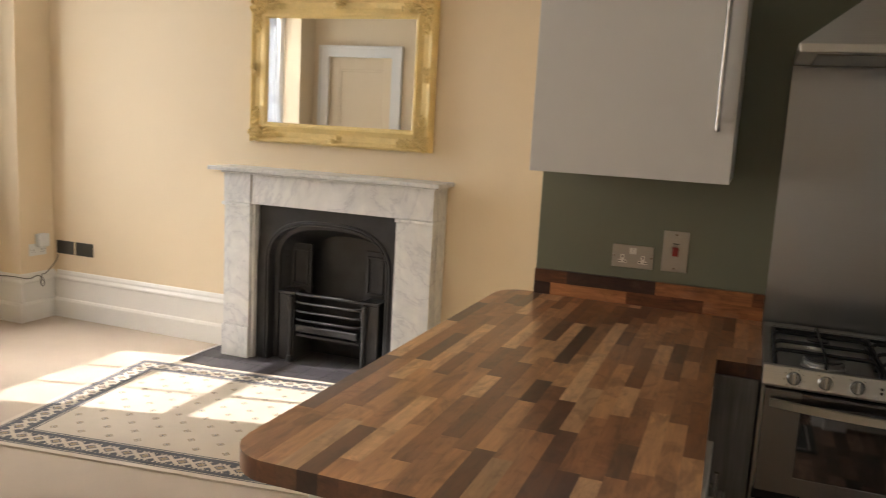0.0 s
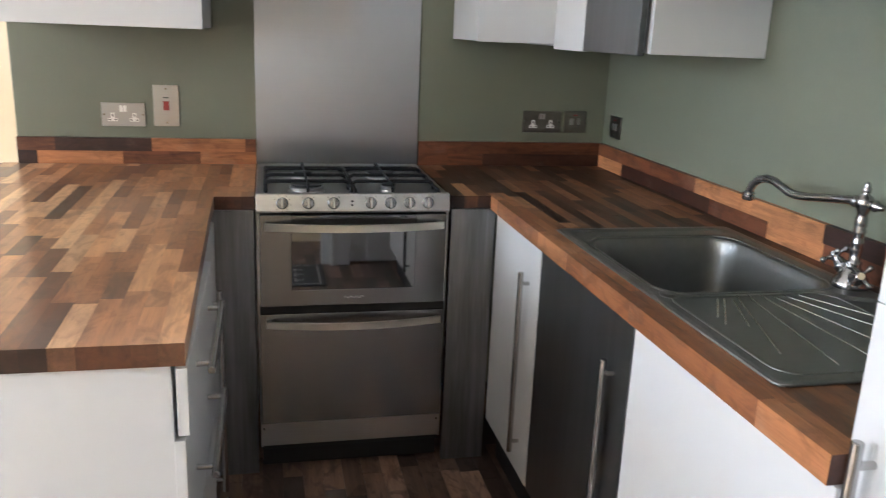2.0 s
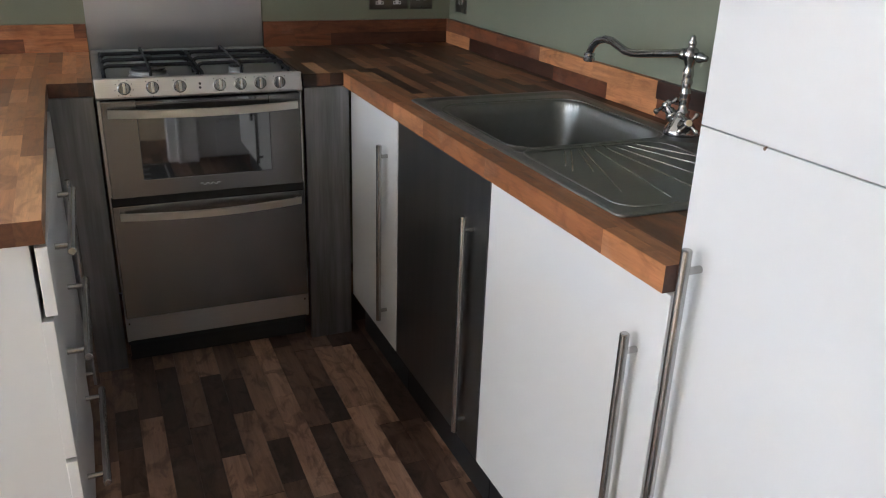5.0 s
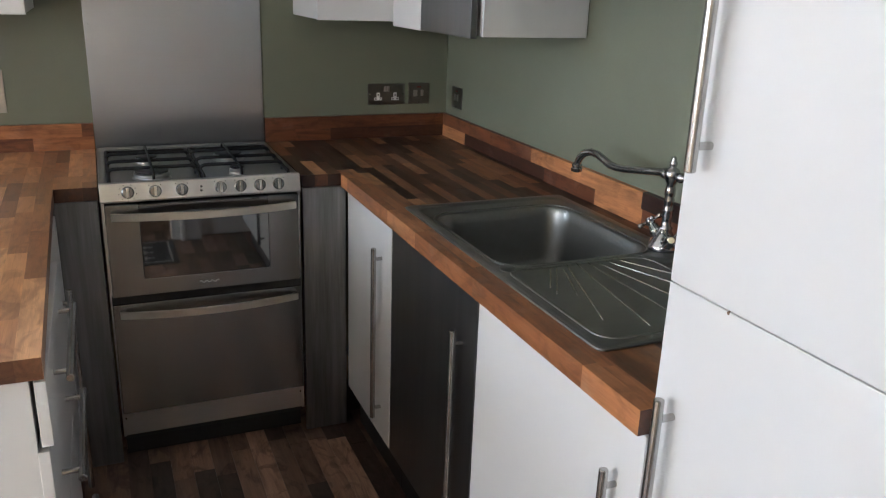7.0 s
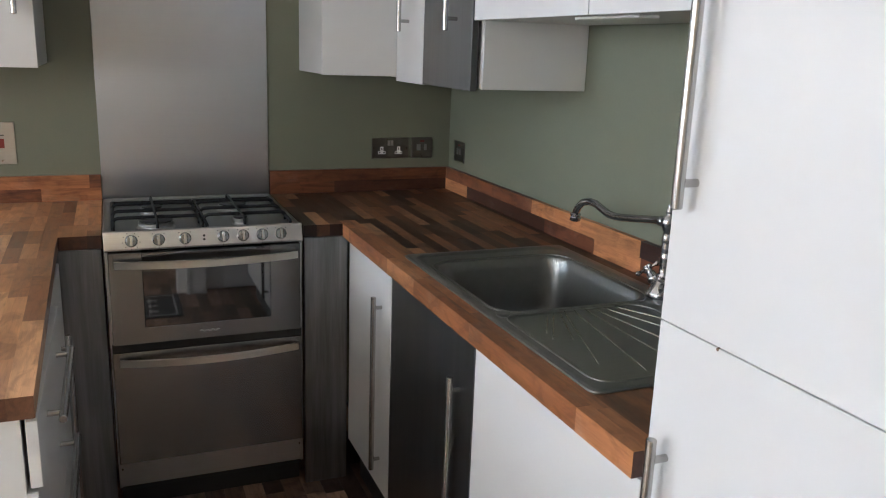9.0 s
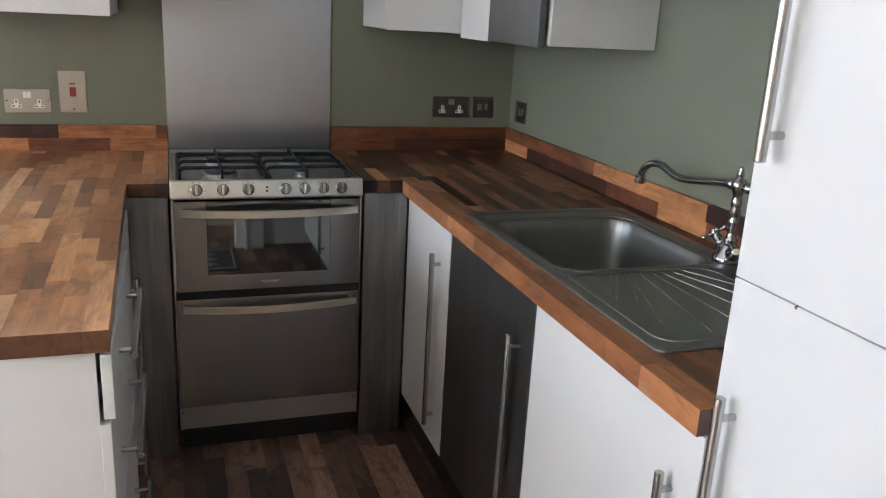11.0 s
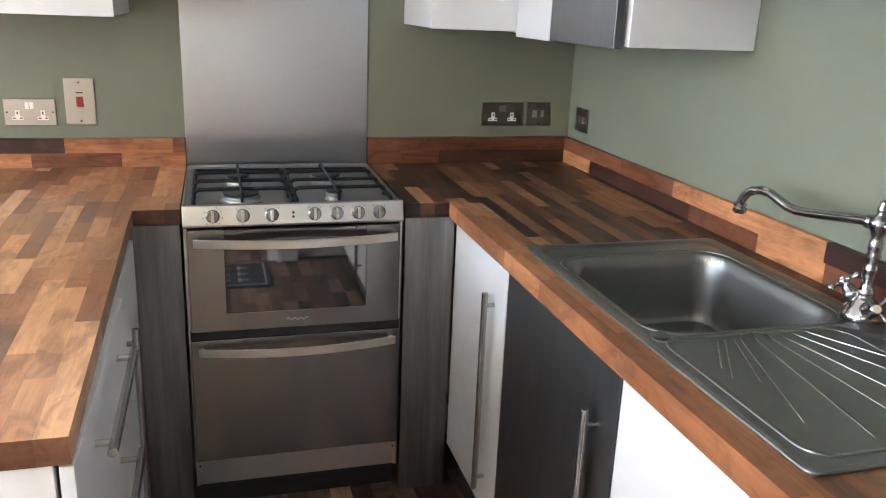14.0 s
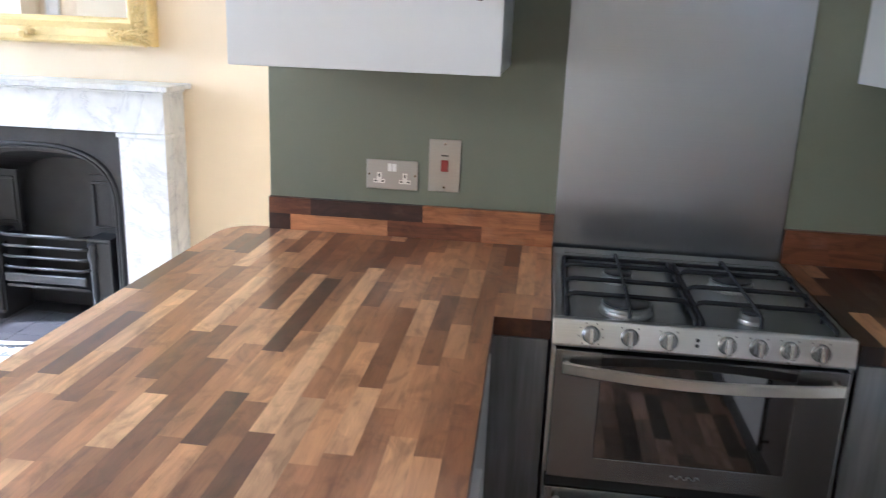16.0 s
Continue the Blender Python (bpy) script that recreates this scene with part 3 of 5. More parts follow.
# ---- kitchen: cooker ----
def build_cooker():
    ck = thing("cooker", (0.3, 0.3, 0), "freestanding stainless steel gas cooker with two ovens", "cooker")
    part("body", boxes((0.004, 0.596, 0.03, 0.585, 0.07, 0.92)), BLACK_ENAMEL, ck, "black enamelled cooker casing")
    for x0, x1 in ((0.0015, 0.010), (0.590, 0.5985)):
        part("side_trim", boxes((x0, x1, 0.012, 0.03, 0.09, 0.875)), STEEL, ck)
    # black block standing in for the shade of the void below the casing
    part("base_recess", boxes((0.008, 0.592, 0.045, 0.57, 0.006, 0.088)), BLACK_RUBBER, ck)
    for x in (0.05, 0.55):
        for y in (0.08, 0.53):
            bm = bmesh.new()
            turned(bm, (x, y, 0.0), (0, 0, 1), [(0, 0.02), (0.012, 0.02), (0.014, 0.01), (0.07, 0.01)])
            part("foot", bm, BLACK_RUBBER, ck)
    # hob: a raised rim round a pressed spill tray
    bm = bmesh.new()
    xs = [0.0, 0.006, 0.022, 0.034] + [0.034 + 0.532 * k / 16 for k in range(1, 17)] + [0.578, 0.594, 0.6]
    ys = [0.018, 0.026, 0.034, 0.046] + [0.046 + 0.44 * k / 14 for k in range(1, 15)] + [0.50, 0.515, 0.585]

    def tray(x, y):
        d = min(x - 0.022, 0.578 - x, y - 0.03, 0.50 - y)
        edge = min(x, 0.6 - x, y - 0.018)
        z = 0.9345 - 0.004 * (1 - min(1, max(0, edge) / 0.006))
        return z - 0.012 * min(1, max(0, d) / 0.012)
    grid_sheet(bm, xs, ys, tray)
    hob = smooth_by_angle(part("hob", bm, STEEL_SINK, ck, "brushed steel hob tray"), 50)
    so = hob.modifiers.new("thickness", "SOLIDIFY")
    so.thickness, so.offset = 0.004, -1
    part("rear_vent", boxes((0.03, 0.57, 0.525, 0.575, 0.9346, 0.937)), STEEL_SINK, ck)
    # burners
    for x, y, r in ((0.157, 0.120, 0.054), (0.418, 0.115, 0.024), (0.155, 0.345, 0.036), (0.425, 0.350, 0.050)):
        bm = bmesh.new()
        turned(bm, (x, y, 0.922), (0, 0, 1), [(0, r * 1.08), (0.003, r * 1.08), (0.005, r * 0.98), (0.009, r * 0.93), (0.013, r * 1.0), (0.019, r * 1.0), (0.021, r * 0.9)], 28)
        b = smooth_by_angle(part("burner", bm, ALUMINIUM, ck, "aluminium gas burner ring"))
        bm = bmesh.new()
        turned(bm, (x, y, 0.943), (0, 0, 1), [(0, r * 0.86), (0.0012, r * 0.93), (0.005, r * 0.93), (0.0065, r * 0.85), (0.0075, 0.002)], 28)
        smooth_by_angle(part("burner_cap", bm, BLACK_ENAMEL, b, "black burner cap"))
    # pan supports
    for x0, x1, xc in ((0.03, 0.292, 0.158), (0.305, 0.570, 0.422)):
        bm = bmesh.new()
        sweep(bm, [(xc, 0.042, 0.936), (xc, 0.05, 0.954), (xc, 0.06, 0.957), (xc, 0.46, 0.957), (xc, 0.472, 0.954), (xc, 0.478, 0.936)], 0.0042, 8)
        sup = smooth(part("pan_support", bm, PAN_IRON, ck, "black cast iron pan support"))
        for y in (0.470,):
            part("cross_bar", boxes((x0 + 0.004, x1 - 0.004, y, y + 0.009, 0.934, 0.942)), PAN_IRON, sup)
        for y in (0.135, 0.245, 0.365):
            bm = bmesh.new()
            sweep(bm, [(x0, y, 0.926), (x0, y, 0.942), (x0 + 0.006, y, 0.950), (x0 + 0.016, y, 0.953), (x1 - 0.016, y, 0.953), (x1 - 0.006, y, 0.950), (x1, y, 0.942), (x1, y, 0.926)], 0.0056, 8)
            smooth(part("finger", bm, PAN_IRON, sup))
        for x in (x0, x1):
            bm = bmesh.new()
            sweep(bm, [(x, 0.044, 0.926), (x, 0.044, 0.937), (x, 0.05, 0.940), (x, 0.468, 0.940), (x, 0.474, 0.937), (x, 0.474, 0.926)], 0.0056, 8)
            smooth(part("side_bar", bm, PAN_IRON, sup))
    # control panel, leaning back
    bm = bmesh.new()
    prism(bm, [(0.0, 0.879), (0.03, 0.876), (0.03, 0.936), (0.018, 0.9385), (0.010, 0.936), (-0.001, 0.886)], "x", 0.0, 0.6)
    panel = rounded(part("control_panel", bm, STEEL, ck, "brushed steel control panel with printed marks"), 0.003, 3)
    out = Vector((0, -0.98, 0.2)).normalized()
    for x in (0.079, 0.157, 0.234, 0.349, 0.410, 0.470, 0.529):
        base = Vector((x, 0.0035, 0.909))
        bm = bmesh.new()
        turned(bm, base, out, [(0, 0.0185), (0.003, 0.0185), (0.004, 0.0168), (0.016, 0.0158), (0.0175, 0.0145), (0.018, 0.003)], 24)
        k = smooth_by_angle(part("knob", bm, STEEL_DARK, ck, "round steel knob with a raised grip"))
        g = part("grip", boxes((-0.0055, 0.0055, -0.0165, 0.0165, 0, 0.011)), HANDLE, k)
        g.data.transform(Matrix.Translation(base + out * 0.0165) @ out.to_track_quat("Z", "Y").to_matrix().to_4x4())
        rounded(g, 0.0025, 3)
        mk = bmesh.new()
        for a in ((-60, -25, 25, 60, 100, 140, 180, 220, 260) if x < 0.1 else (-42, 42, 180)):
            c = base + 0.025 * Vector((math.sin(radians(a)), 0, 0)) + 0.025 * math.cos(radians(a)) * Vector((0, 0.2, 0.98)) + out * 0.0012
            bmesh.ops.create_cube(mk, size=0.0026, matrix=Matrix.Translation(c))
        tagged(part("printed_mark", mk, GREY_PRINT, panel), kind="stuff")
    for z in (0.903, 0.915):
        bm = bmesh.new()
        turned(bm, (0.291, 0.003, z), out, [(0, 0.0038), (0.003, 0.0038), (0.0032, 0.002)], 14)
        part("indicator", bm, BLACK_PLASTIC, panel)
    # upper oven door: smoked steel frame round a dark window
    gx0, gx1, gz0, gz1 = 0.106, 0.492, 0.634, 0.872
    dr = part("oven_door", prism(bmesh.new(), [(0.010, 0.582), (0.590, 0.582), (0.590, 0.874), (gx1, 0.874), (gx1, gz0), (gx0, gz0), (gx0, 0.874), (0.010, 0.874)], "y", -0.006, 0.03), STEEL_DARK, ck, "smoked steel oven door")
    rounded(dr, 0.0015)
    part("oven_window", boxes((gx0 + 0.0005, gx1 - 0.0005, -0.004, 0.02, gz0 + 0.0005, gz1)), OVEN_GLASS, dr, "dark reflective oven glass")
    bm = bmesh.new()
    sweep(bm, [(0.268 + 0.003 * k, -0.0065, 0.607 + 0.004 * math.sin(k * 1.1)) for k in range(21)], 0.0011, 6)
    part("maker_mark", bm, NICKEL, dr)
    part("seal", boxes((0.006, 0.594, 0.002, 0.03, 0.556, 0.582)), BLACK_RUBBER, ck)
    lo = rounded(part("lower_door", boxes((0.006, 0.594, -0.006, 0.03, 0.180, 0.556)), STEEL_DARK, ck, "smoked steel lower oven door"), 0.002)

    def curved(z, parent):
        bm = bmesh.new()
        n = 20
        pts = []
        for i in range(n + 1):
            u = i / n
            pts.append((0.026 + 0.552 * u, -0.022 - 0.036 * math.sin(math.pi * u) ** 0.9))
        rings = []
        for x, y in pts:
            rings.append([bm.verts.new(p) for p in ((x, y, z - 0.0125), (x, y - 0.006, z - 0.0105), (x, y - 0.006, z + 0.0105), (x, y, z + 0.0125), (x, y + 0.006, z + 0.009), (x, y + 0.006, z - 0.009))])
        for a, b in zip(rings, rings[1:]):
            for k in range(6):
                bm.faces.new((a[k], a[(k + 1) % 6], b[(k + 1) % 6], b[k]))
        bm.faces.new(rings[0])
        bm.faces.new(rings[-1])
        for x in (0.036, 0.568):
            sweep(bm, [(x, -0.004, z), (x, -0.024, z)], 0.008, 8)
        smooth_by_angle(part("curved_handle", bm, HANDLE_CURVED, parent, "bowed flat steel handle"), 30)
    curved(0.842, dr)
    curved(0.528, lo)
    pl = rounded(part("kick_panel", boxes((0.004, 0.598, 0.020, 0.034, 0.088, 0.176)), STEEL, ck), 0.0015)
    for x in (0.012, 0.588):
        bm = bmesh.new()
        turned(bm, (x, 0.020, 0.150), (0, -1, 0), [(0, 0.0035), (0.001, 0.0035), (0.0015, 0.001)], 12)
        part("screw", bm, BLACK_RUBBER, pl)


build_cooker()

sp = thing("splashback", (0.3, 0.6, 0.93), "tall brushed stainless steel splashback panel behind the hob", "splashback")
rounded(part("sheet", boxes((0.0, 0.6, 0.599, 0.6055, 0.93, 1.786)), STEEL_PANEL, sp), 0.001)
for x in (0.012, 0.588):
    for z in (0.99, 1.36, 1.74):
        bm = bmesh.new()
        turned(bm, (x, 0.599, z), (0, -1, 0), [(0, 0.004), (0.001, 0.0038), (0.002, 0.001)], 12)
        part("screw", bm, STEEL_PANEL, sp)

hd = thing("cooker_hood", (0.3, 0.4, 1.786), "stainless steel chimney cooker hood above the cooker", "cooker hood")
rounded(part("visor", boxes((0.0, 0.6, 0.19, 0.604, 1.788, 1.814)), STEEL, hd), 0.003)
part("filter", boxes((0.05, 0.55, 0.23, 0.56, 1.784, 1.788)), STEEL_DARK, hd)
bm = bmesh.new()
q = [[(0.0, 0.20), (0.6, 0.20), (0.6, 0.604), (0.0, 0.604)], [(0.18, 0.36), (0.42, 0.36), (0.42, 0.604), (0.18, 0.604)]]
rings = [[bm.verts.new((x, y, z)) for x, y in r] for r, z in ((q[0], 1.814), (q[1], 1.97), (q[1], H - 0.002))]
for a, b in zip(rings, rings[1:]):
    for k in range(4):
        bm.faces.new((a[k], a[(k + 1) % 4], b[(k + 1) % 4], b[k]))
bm.faces.new(rings[0])
bm.faces.new(rings[-1])
part("chimney", bm, STEEL, hd)
for k in range(5):
    bm = bmesh.new()
    turned(bm, (0.272 + 0.015 * k, 0.19, 1.802), (0, -1, 0), [(0, 0.005), (0.003, 0.0045), (0.0035, 0.001)], 12)
    part("button", bm, CHROME, hd)


# ---- kitchen: cabinets ----
def board(name, b, mat, parent, label="", bevel=0.0015):
    return rounded(part(name, boxes(b), mat, parent, label), bevel)


# wall cupboard over the peninsula
wc = thing("wall_cabinet", (-0.44, 0.4, 1.41), "white wall cupboard over the wooden peninsula worktop", "kitchen cabinet", "wall cupboards")
board("carcass", (-0.735, -0.146, 0.172, 0.604, 1.41, 2.12), CAB_WHITE, wc)
dd = board("door", (-0.737, -0.144, 0.149, 0.169, 1.408, 2.118), CAB_WHITE, wc)
bar_handle(dd, (-0.191, 0.112, 1.557), (-0.191, 0.112, 1.98), (0, 1, 0), reach=0.037)

wc = thing("wall_cabinet", (0.86, 0.42, 1.405), "white wall cupboard on the cooker wall beside the corner", "kitchen cabinet", "wall cupboards")
board("carcass", (0.724, 1.018, 0.257, 0.604, 1.405, 2.12), CAB_WHITE, wc)
board("front", (0.723, 0.996, 0.235, 0.254, 1.403, 2.118), CAB_WHITE, wc)

wc = thing("wall_cabinet", (1.19, 0.1, 1.397), "corner wall cupboard with a white and a dark metal door", "kitchen cabinet", "wall cupboards")
board("carcass", (1.021, 1.358, -0.405, 0.604, 1.397, 2.12), CAB_WHITE, wc)
dd = board("white_door", (0.988, 1.008, -0.030, 0.229, 1.388, 2.118), CAB_WHITE, wc, "white cupboard door")
bar_handle(dd, (0.952, 0.110, 1.555), (0.952, 0.110, 1.98), (1, 0, 0), reach=0.037)
dd = board("dark_door", (0.988, 1.008, -0.412, -0.034, 1.390, 2.118), CAB_GREY, wc, "dark brushed metal cupboard door")
bar_handle(dd, (0.952, -0.30, 1.555), (0.952, -0.30, 1.98), (1, 0, 0), reach=0.037)
board("end_panel", (1.021, 1.358, -0.424, -0.407, 1.395, 2.12), CAB_WHITE, wc)

wc = thing("wall_cabinet", (1.19, -1.0, 1.585), "short white wall cupboard with two flap doors over the sink", "kitchen cabinet", "wall cupboards")
board("carcass", (1.012, 1.358, -1.628, -0.426, 1.585, 2.12), CAB_WHITE, wc)
board("door", (0.990, 1.010, -1.000, -0.418, 1.583, 2.118), CAB_WHITE, wc)
board("door", (0.990, 1.010, -1.628, -1.004, 1.583, 2.118), CAB_WHITE, wc)
board("under_light", (1.05, 1.10, -1.10, -0.85, 1.579, 1.585), WHITE_PLASTIC, wc)

# peninsula units, facing the cooker aisle
pu = thing("drawer_unit", (-0.43, -0.82, 0), "white base unit with three drawers at the end of the peninsula", "kitchen cabinet", "base units")
board("carcass", (-0.738, -0.134, -1.118, -0.505, 0.15, 0.888), CAB_EDGE, pu)
board("end_panel", (-0.742, -0.125, -1.138, -1.120, 0.0, 0.889), CAB_WHITE, pu)
board("seam_strip", (-0.746, -0.728, -1.1395, -1.1385, 0.0, 0.889), CAB_EDGE, pu, bevel=0.0003)
part("plinth", boxes((-0.73, -0.17, -1.118, -0.505, 0.0, 0.148)), PLINTH, pu)
for z0, z1, zb in ((0.757, 0.880, 0.818), (0.475, 0.747, 0.603), (0.15, 0.466, 0.312)):
    back = 0.0 if z0 > 0.7 else 0.008
    dd = board("drawer_front", (-0.118 - back, -0.099 - back, -1.141, -0.507, z0, z1), CAB_WHITE, pu)
    bar_handle(dd, (-0.070, -1.012, zb), (-0.070, -0.636, zb), (-1, 0, 0), radius=0.0080, reach=0.030 + back)
pu = thing("base_cabinet", (-0.43, -0.25, 0), "white base cupboard under the peninsula beside the cooker", "kitchen cabinet", "base units")
board("carcass", (-0.738, -0.142, -0.502, 0.002, 0.15, 0.888), CAB_WHITE, pu)
part("plinth", boxes((-0.73, -0.17, -0.502, 0.004, 0.0, 0.148)), PLINTH, pu)
dd = board("door", (-0.139, -0.121, -0.500, -0.030, 0.15, 0.862), CAB_WHITE, pu)
bar_handle(dd, (-0.087, -0.44, 0.215), (-0.087, -0.44, 0.782), (-1, 0, 0), radius=0.0080, reach=0.034)
pu = thing("base_cabinet", (-0.43, 0.3, 0), "white corner base cupboard behind the peninsula", "kitchen cabinet", "base units")
board("carcass", (-0.738, -0.012, 0.024, 0.604, 0.0, 0.888), CAB_WHITE, pu)

for x0, x1, lab in ((-0.142, -0.006, "dark metal-effect filler panel between peninsula and cooker"), (0.606, 0.752, "dark metal-effect filler panel between cooker and sink run")):
    fp = thing("filler_panel", ((x0 + x1) / 2, 0.01, 0), lab, "filler panel", "cooker filler panels")
    board("panel", (x0, x1, 0.004, 0.022, 0.0, 0.888), STRIP_GREY, fp, bevel=0.001)

# sink run
X0 = 0.757
for y0, y1, top, mat, lab, hy, hz in ((-0.440, 0.000, 0.872, CAB_WHITE, "white base cupboard in the corner beside the cooker", -0.355, (0.222, 0.785)),
                                (-1.016, -0.444, 0.876, CAB_GREY, "dark brushed metal base cupboard under the sink", -0.942, (0.194, 0.770)),
                                (-1.626, -1.020, 0.876, CAB_WHITE, "white base cupboard beside the tall unit", -1.562, (0.20, 0.787))):
    bu = thing("base_cabinet", (1.05, (y0 + y1) / 2, 0), lab, "kitchen cabinet", "base units")
    board("carcass", (X0 + 0.022, 1.35, y0 + 0.001, y1 - 0.001, 0.15, 0.72), CAB_WHITE, bu)
    part("plinth", boxes((X0 + 0.045, X0 + 0.06, y0, y1, 0.0, 0.149)), PLINTH, bu)
    dd = board("door", (X0, X0 + 0.02, y0 + 0.001, y1 - 0.001, 0.152, top), mat, bu)
    bar_handle(dd, (0.731, hy, hz[0]), (0.731, hy, hz[1]), (1, 0, 0), reach=0.027)
    board("rail", (X0 + 0.024, X0 + 0.04, y0 + 0.001, y1 - 0.001, 0.72, 0.888), CAB_EDGE, bu)

tu = thing("tall_cabinet", (1.05, -1.95, 0), "tall white kitchen cupboard with upper and lower doors", "kitchen cabinet")
board("carcass", (X0 + 0.022, 1.358, -2.236, -1.634, 0.15, 2.12), CAB_WHITE, tu)
part("plinth", boxes((X0 + 0.045, 1.35, -2.236, -1.634, 0.0, 0.149)), PLINTH, tu)
dd = board("lower_door", (X0, X0 + 0.02, -2.236, -1.632, 0.152, 1.1372), CAB_WHITE, tu)
bar_handle(dd, (0.728, -1.676, 0.40), (0.728, -1.676, 0.975), (1, 0, 0), radius=0.0080, reach=0.030)
bm = bmesh.new()
turned(bm, (X0 + 0.003, -1.752, 1.1355), (-1, 0, 0), [(0, 0.003), (0.0032, 0.0026), (0.0036, 0.001)], 9)
part("chipped_edge", bm, CHIP, dd, "brown chip in the door edge")
dd = board("upper_door", (X0, X0 + 0.02, -2.236, -1.632, 1.1388, 2.118), CAB_WHITE, tu)
bar_handle(dd, (0.728, -1.676, 1.308), (0.728, -1.676, 1.885), (1, 0, 0), radius=0.0080, reach=0.030)


# ---- kitchen: sink and tap ----
SX0, SX1, SY0, SY1 = 0.788, 1.292, -1.437, -0.450
BX0, BX1, BY0, BY1 = 0.830, 1.236, -0.995, -0.548


def rr_distance(x, y, x0, x1, y0, y1, r):
    """How far a point lies inside a rounded rectangle (negative outside)."""
    cx, cy = (x0 + x1) / 2, (y0 + y1) / 2
    dx, dy = abs(x - cx) - (x1 - x0) / 2 + r, abs(y - cy) - (y1 - y0) / 2 + r
    return r - (math.hypot(max(dx, 0), max(dy, 0)) + min(max(dx, dy), 0))


def build_sink():
    sk = thing("sink", (1.04, -0.94, 0.93), "stainless steel sink with a ribbed drainer set into the worktop", "sink")
    edge = lambda d, w: 0.5 - 0.5 * math.cos(math.pi * min(1, max(0, d / w)))
    fan = [((0.946, -1.022), (0.86, -1.171)), ((0.927, -1.028), (0.866, -1.133)), ((0.959, -1.031), (0.899, -1.187)), ((0.976, -1.017), (0.877, -1.315)), ((1.001, -1.016), (0.948, -1.369)), ((1.03, -1.018), (1.03, -1.353)), ((1.054, -1.023), (1.103, -1.326)), ((1.081, -1.02), (1.165, -1.255)), ((1.111, -1.018), (1.194, -1.17))]

    def height(x, y):
        z = 0.9365 - 0.0045 * (1 - edge(rr_distance(x, y, SX0, SX1, SY0, SY1, 0.02), 0.006))
        z -= 0.005 * edge(rr_distance(x, y, SX0 + 0.018, SX1 - 0.022, BY0 - 0.03, SY1 - 0.018, 0.05), 0.012) * (1 if y > -1.0 else edge(y + 1.015, 0.015))
        z -= 0.165 * edge(rr_distance(x, y, BX0, BX1, BY0, BY1, 0.075), 0.024)
        inside = rr_distance(x, y, BX0 + 0.03, BX1 - 0.03, BY0 + 0.03, BY1 - 0.03, 0.05)
        if inside > 0:
            z -= 0.006 * edge(inside, 0.15)
        dr = rr_distance(x, y, SX0 + 0.03, SX1 - 0.035, SY0 + 0.03, -1.012, 0.05)
        tap_deck = math.hypot(x - 1.262, y + 1.0) - 0.075
        if dr > 0 and tap_deck > 0:
            z -= 0.006 * edge(dr, 0.012) * edge(tap_deck, 0.012)
        return z

    nx, ny = 112, 226
    bm = bmesh.new()
    grid_sheet(bm, [SX0 + (SX1 - SX0) * i / nx for i in range(nx + 1)], [SY0 + (SY1 - SY0) * j / ny for j in range(ny + 1)], height)
    smooth(part("bowl_and_drainer", bm, STEEL_SINK, sk))
    for (ax, ay), (bx, by) in fan:
        bm = bmesh.new()
        n = 10
        pts = [(ax + (bx - ax) * k / n, ay + (by - ay) * k / n, height(ax + (bx - ax) * k / n, ay + (by - ay) * k / n) - 0.0004) for k in range(n + 1)]
        sweep(bm, pts, [0.0006] + [0.0020] * (n - 1) + [0.0006], 8)
        # a brighter steel than the drainer, so that the ribs stand out
        smooth(part("drainer_rib", bm, HANDLE, sk, "raised drainer rib, brighter steel than the sink"))
    bm = bmesh.new()
    turned(bm, (0.824, -1.018, height(0.824, -1.018) - 0.001), (0, 0, 1), [(0, 0.018), (0.0018, 0.018), (0.0024, 0.0168), (0.0024, 0.013), (0.0019, 0.012), (0.0021, 0.001)], 24)
    smooth_by_angle(part("overflow_disc", bm, STEEL_SINK, sk, "round steel waste control disc"))

    def bead(x0, x1, y0, y1, r, lift, radius):
        pts = []
        for cx, cy, a0 in ((x1 - r, y1 - r, 0), (x0 + r, y1 - r, 90), (x0 + r, y0 + r, 180), (x1 - r, y0 + r, 270)):
            for k in range(7):
                a = radians(a0 + 15 * k)
                x, y = cx + r * math.cos(a), cy + r * math.sin(a)
                pts.append((x, y, height(x, y) + lift))
        bm = bmesh.new()
        sweep(bm, pts + pts[:1], radius, 8, caps=False)
        smooth(part("rim_bead", bm, STEEL_SINK, sk))
    bead(SX0 + 0.002, SX1 - 0.002, SY0 + 0.002, SY1 - 0.002, 0.018, -0.0005, 0.0032)
    bead(BX0 - 0.010, BX1 + 0.012, BY0 - 0.012, BY1 + 0.014, 0.08, 0.0004, 0.0026)
    bead(SX0 + 0.027, SX1 - 0.10, SY0 + 0.027, -1.018, 0.045, -0.0005, 0.0026)
    bm = bmesh.new()
    turned(bm, (1.03, -0.77, 0.7648), (0, 0, 1), [(0, 0.045), (0.003, 0.044), (0.004, 0.036), (0.001, 0.030), (0.001, 0.004)], 28)
    smooth_by_angle(part("waste", bm, CHROME, sk, "chrome waste outlet"))
    bm = bmesh.new()
    turned(bm, (0.829, -1.005, 0.9325), (0, 0, 1), [(0, 0.018), (0.004, 0.018), (0.006, 0.015), (0.006, 0.002)], 24)
    smooth_by_angle(part("tap_hole_cap", bm, STEEL_SINK, sk, "round steel tap hole cover"))


build_sink()


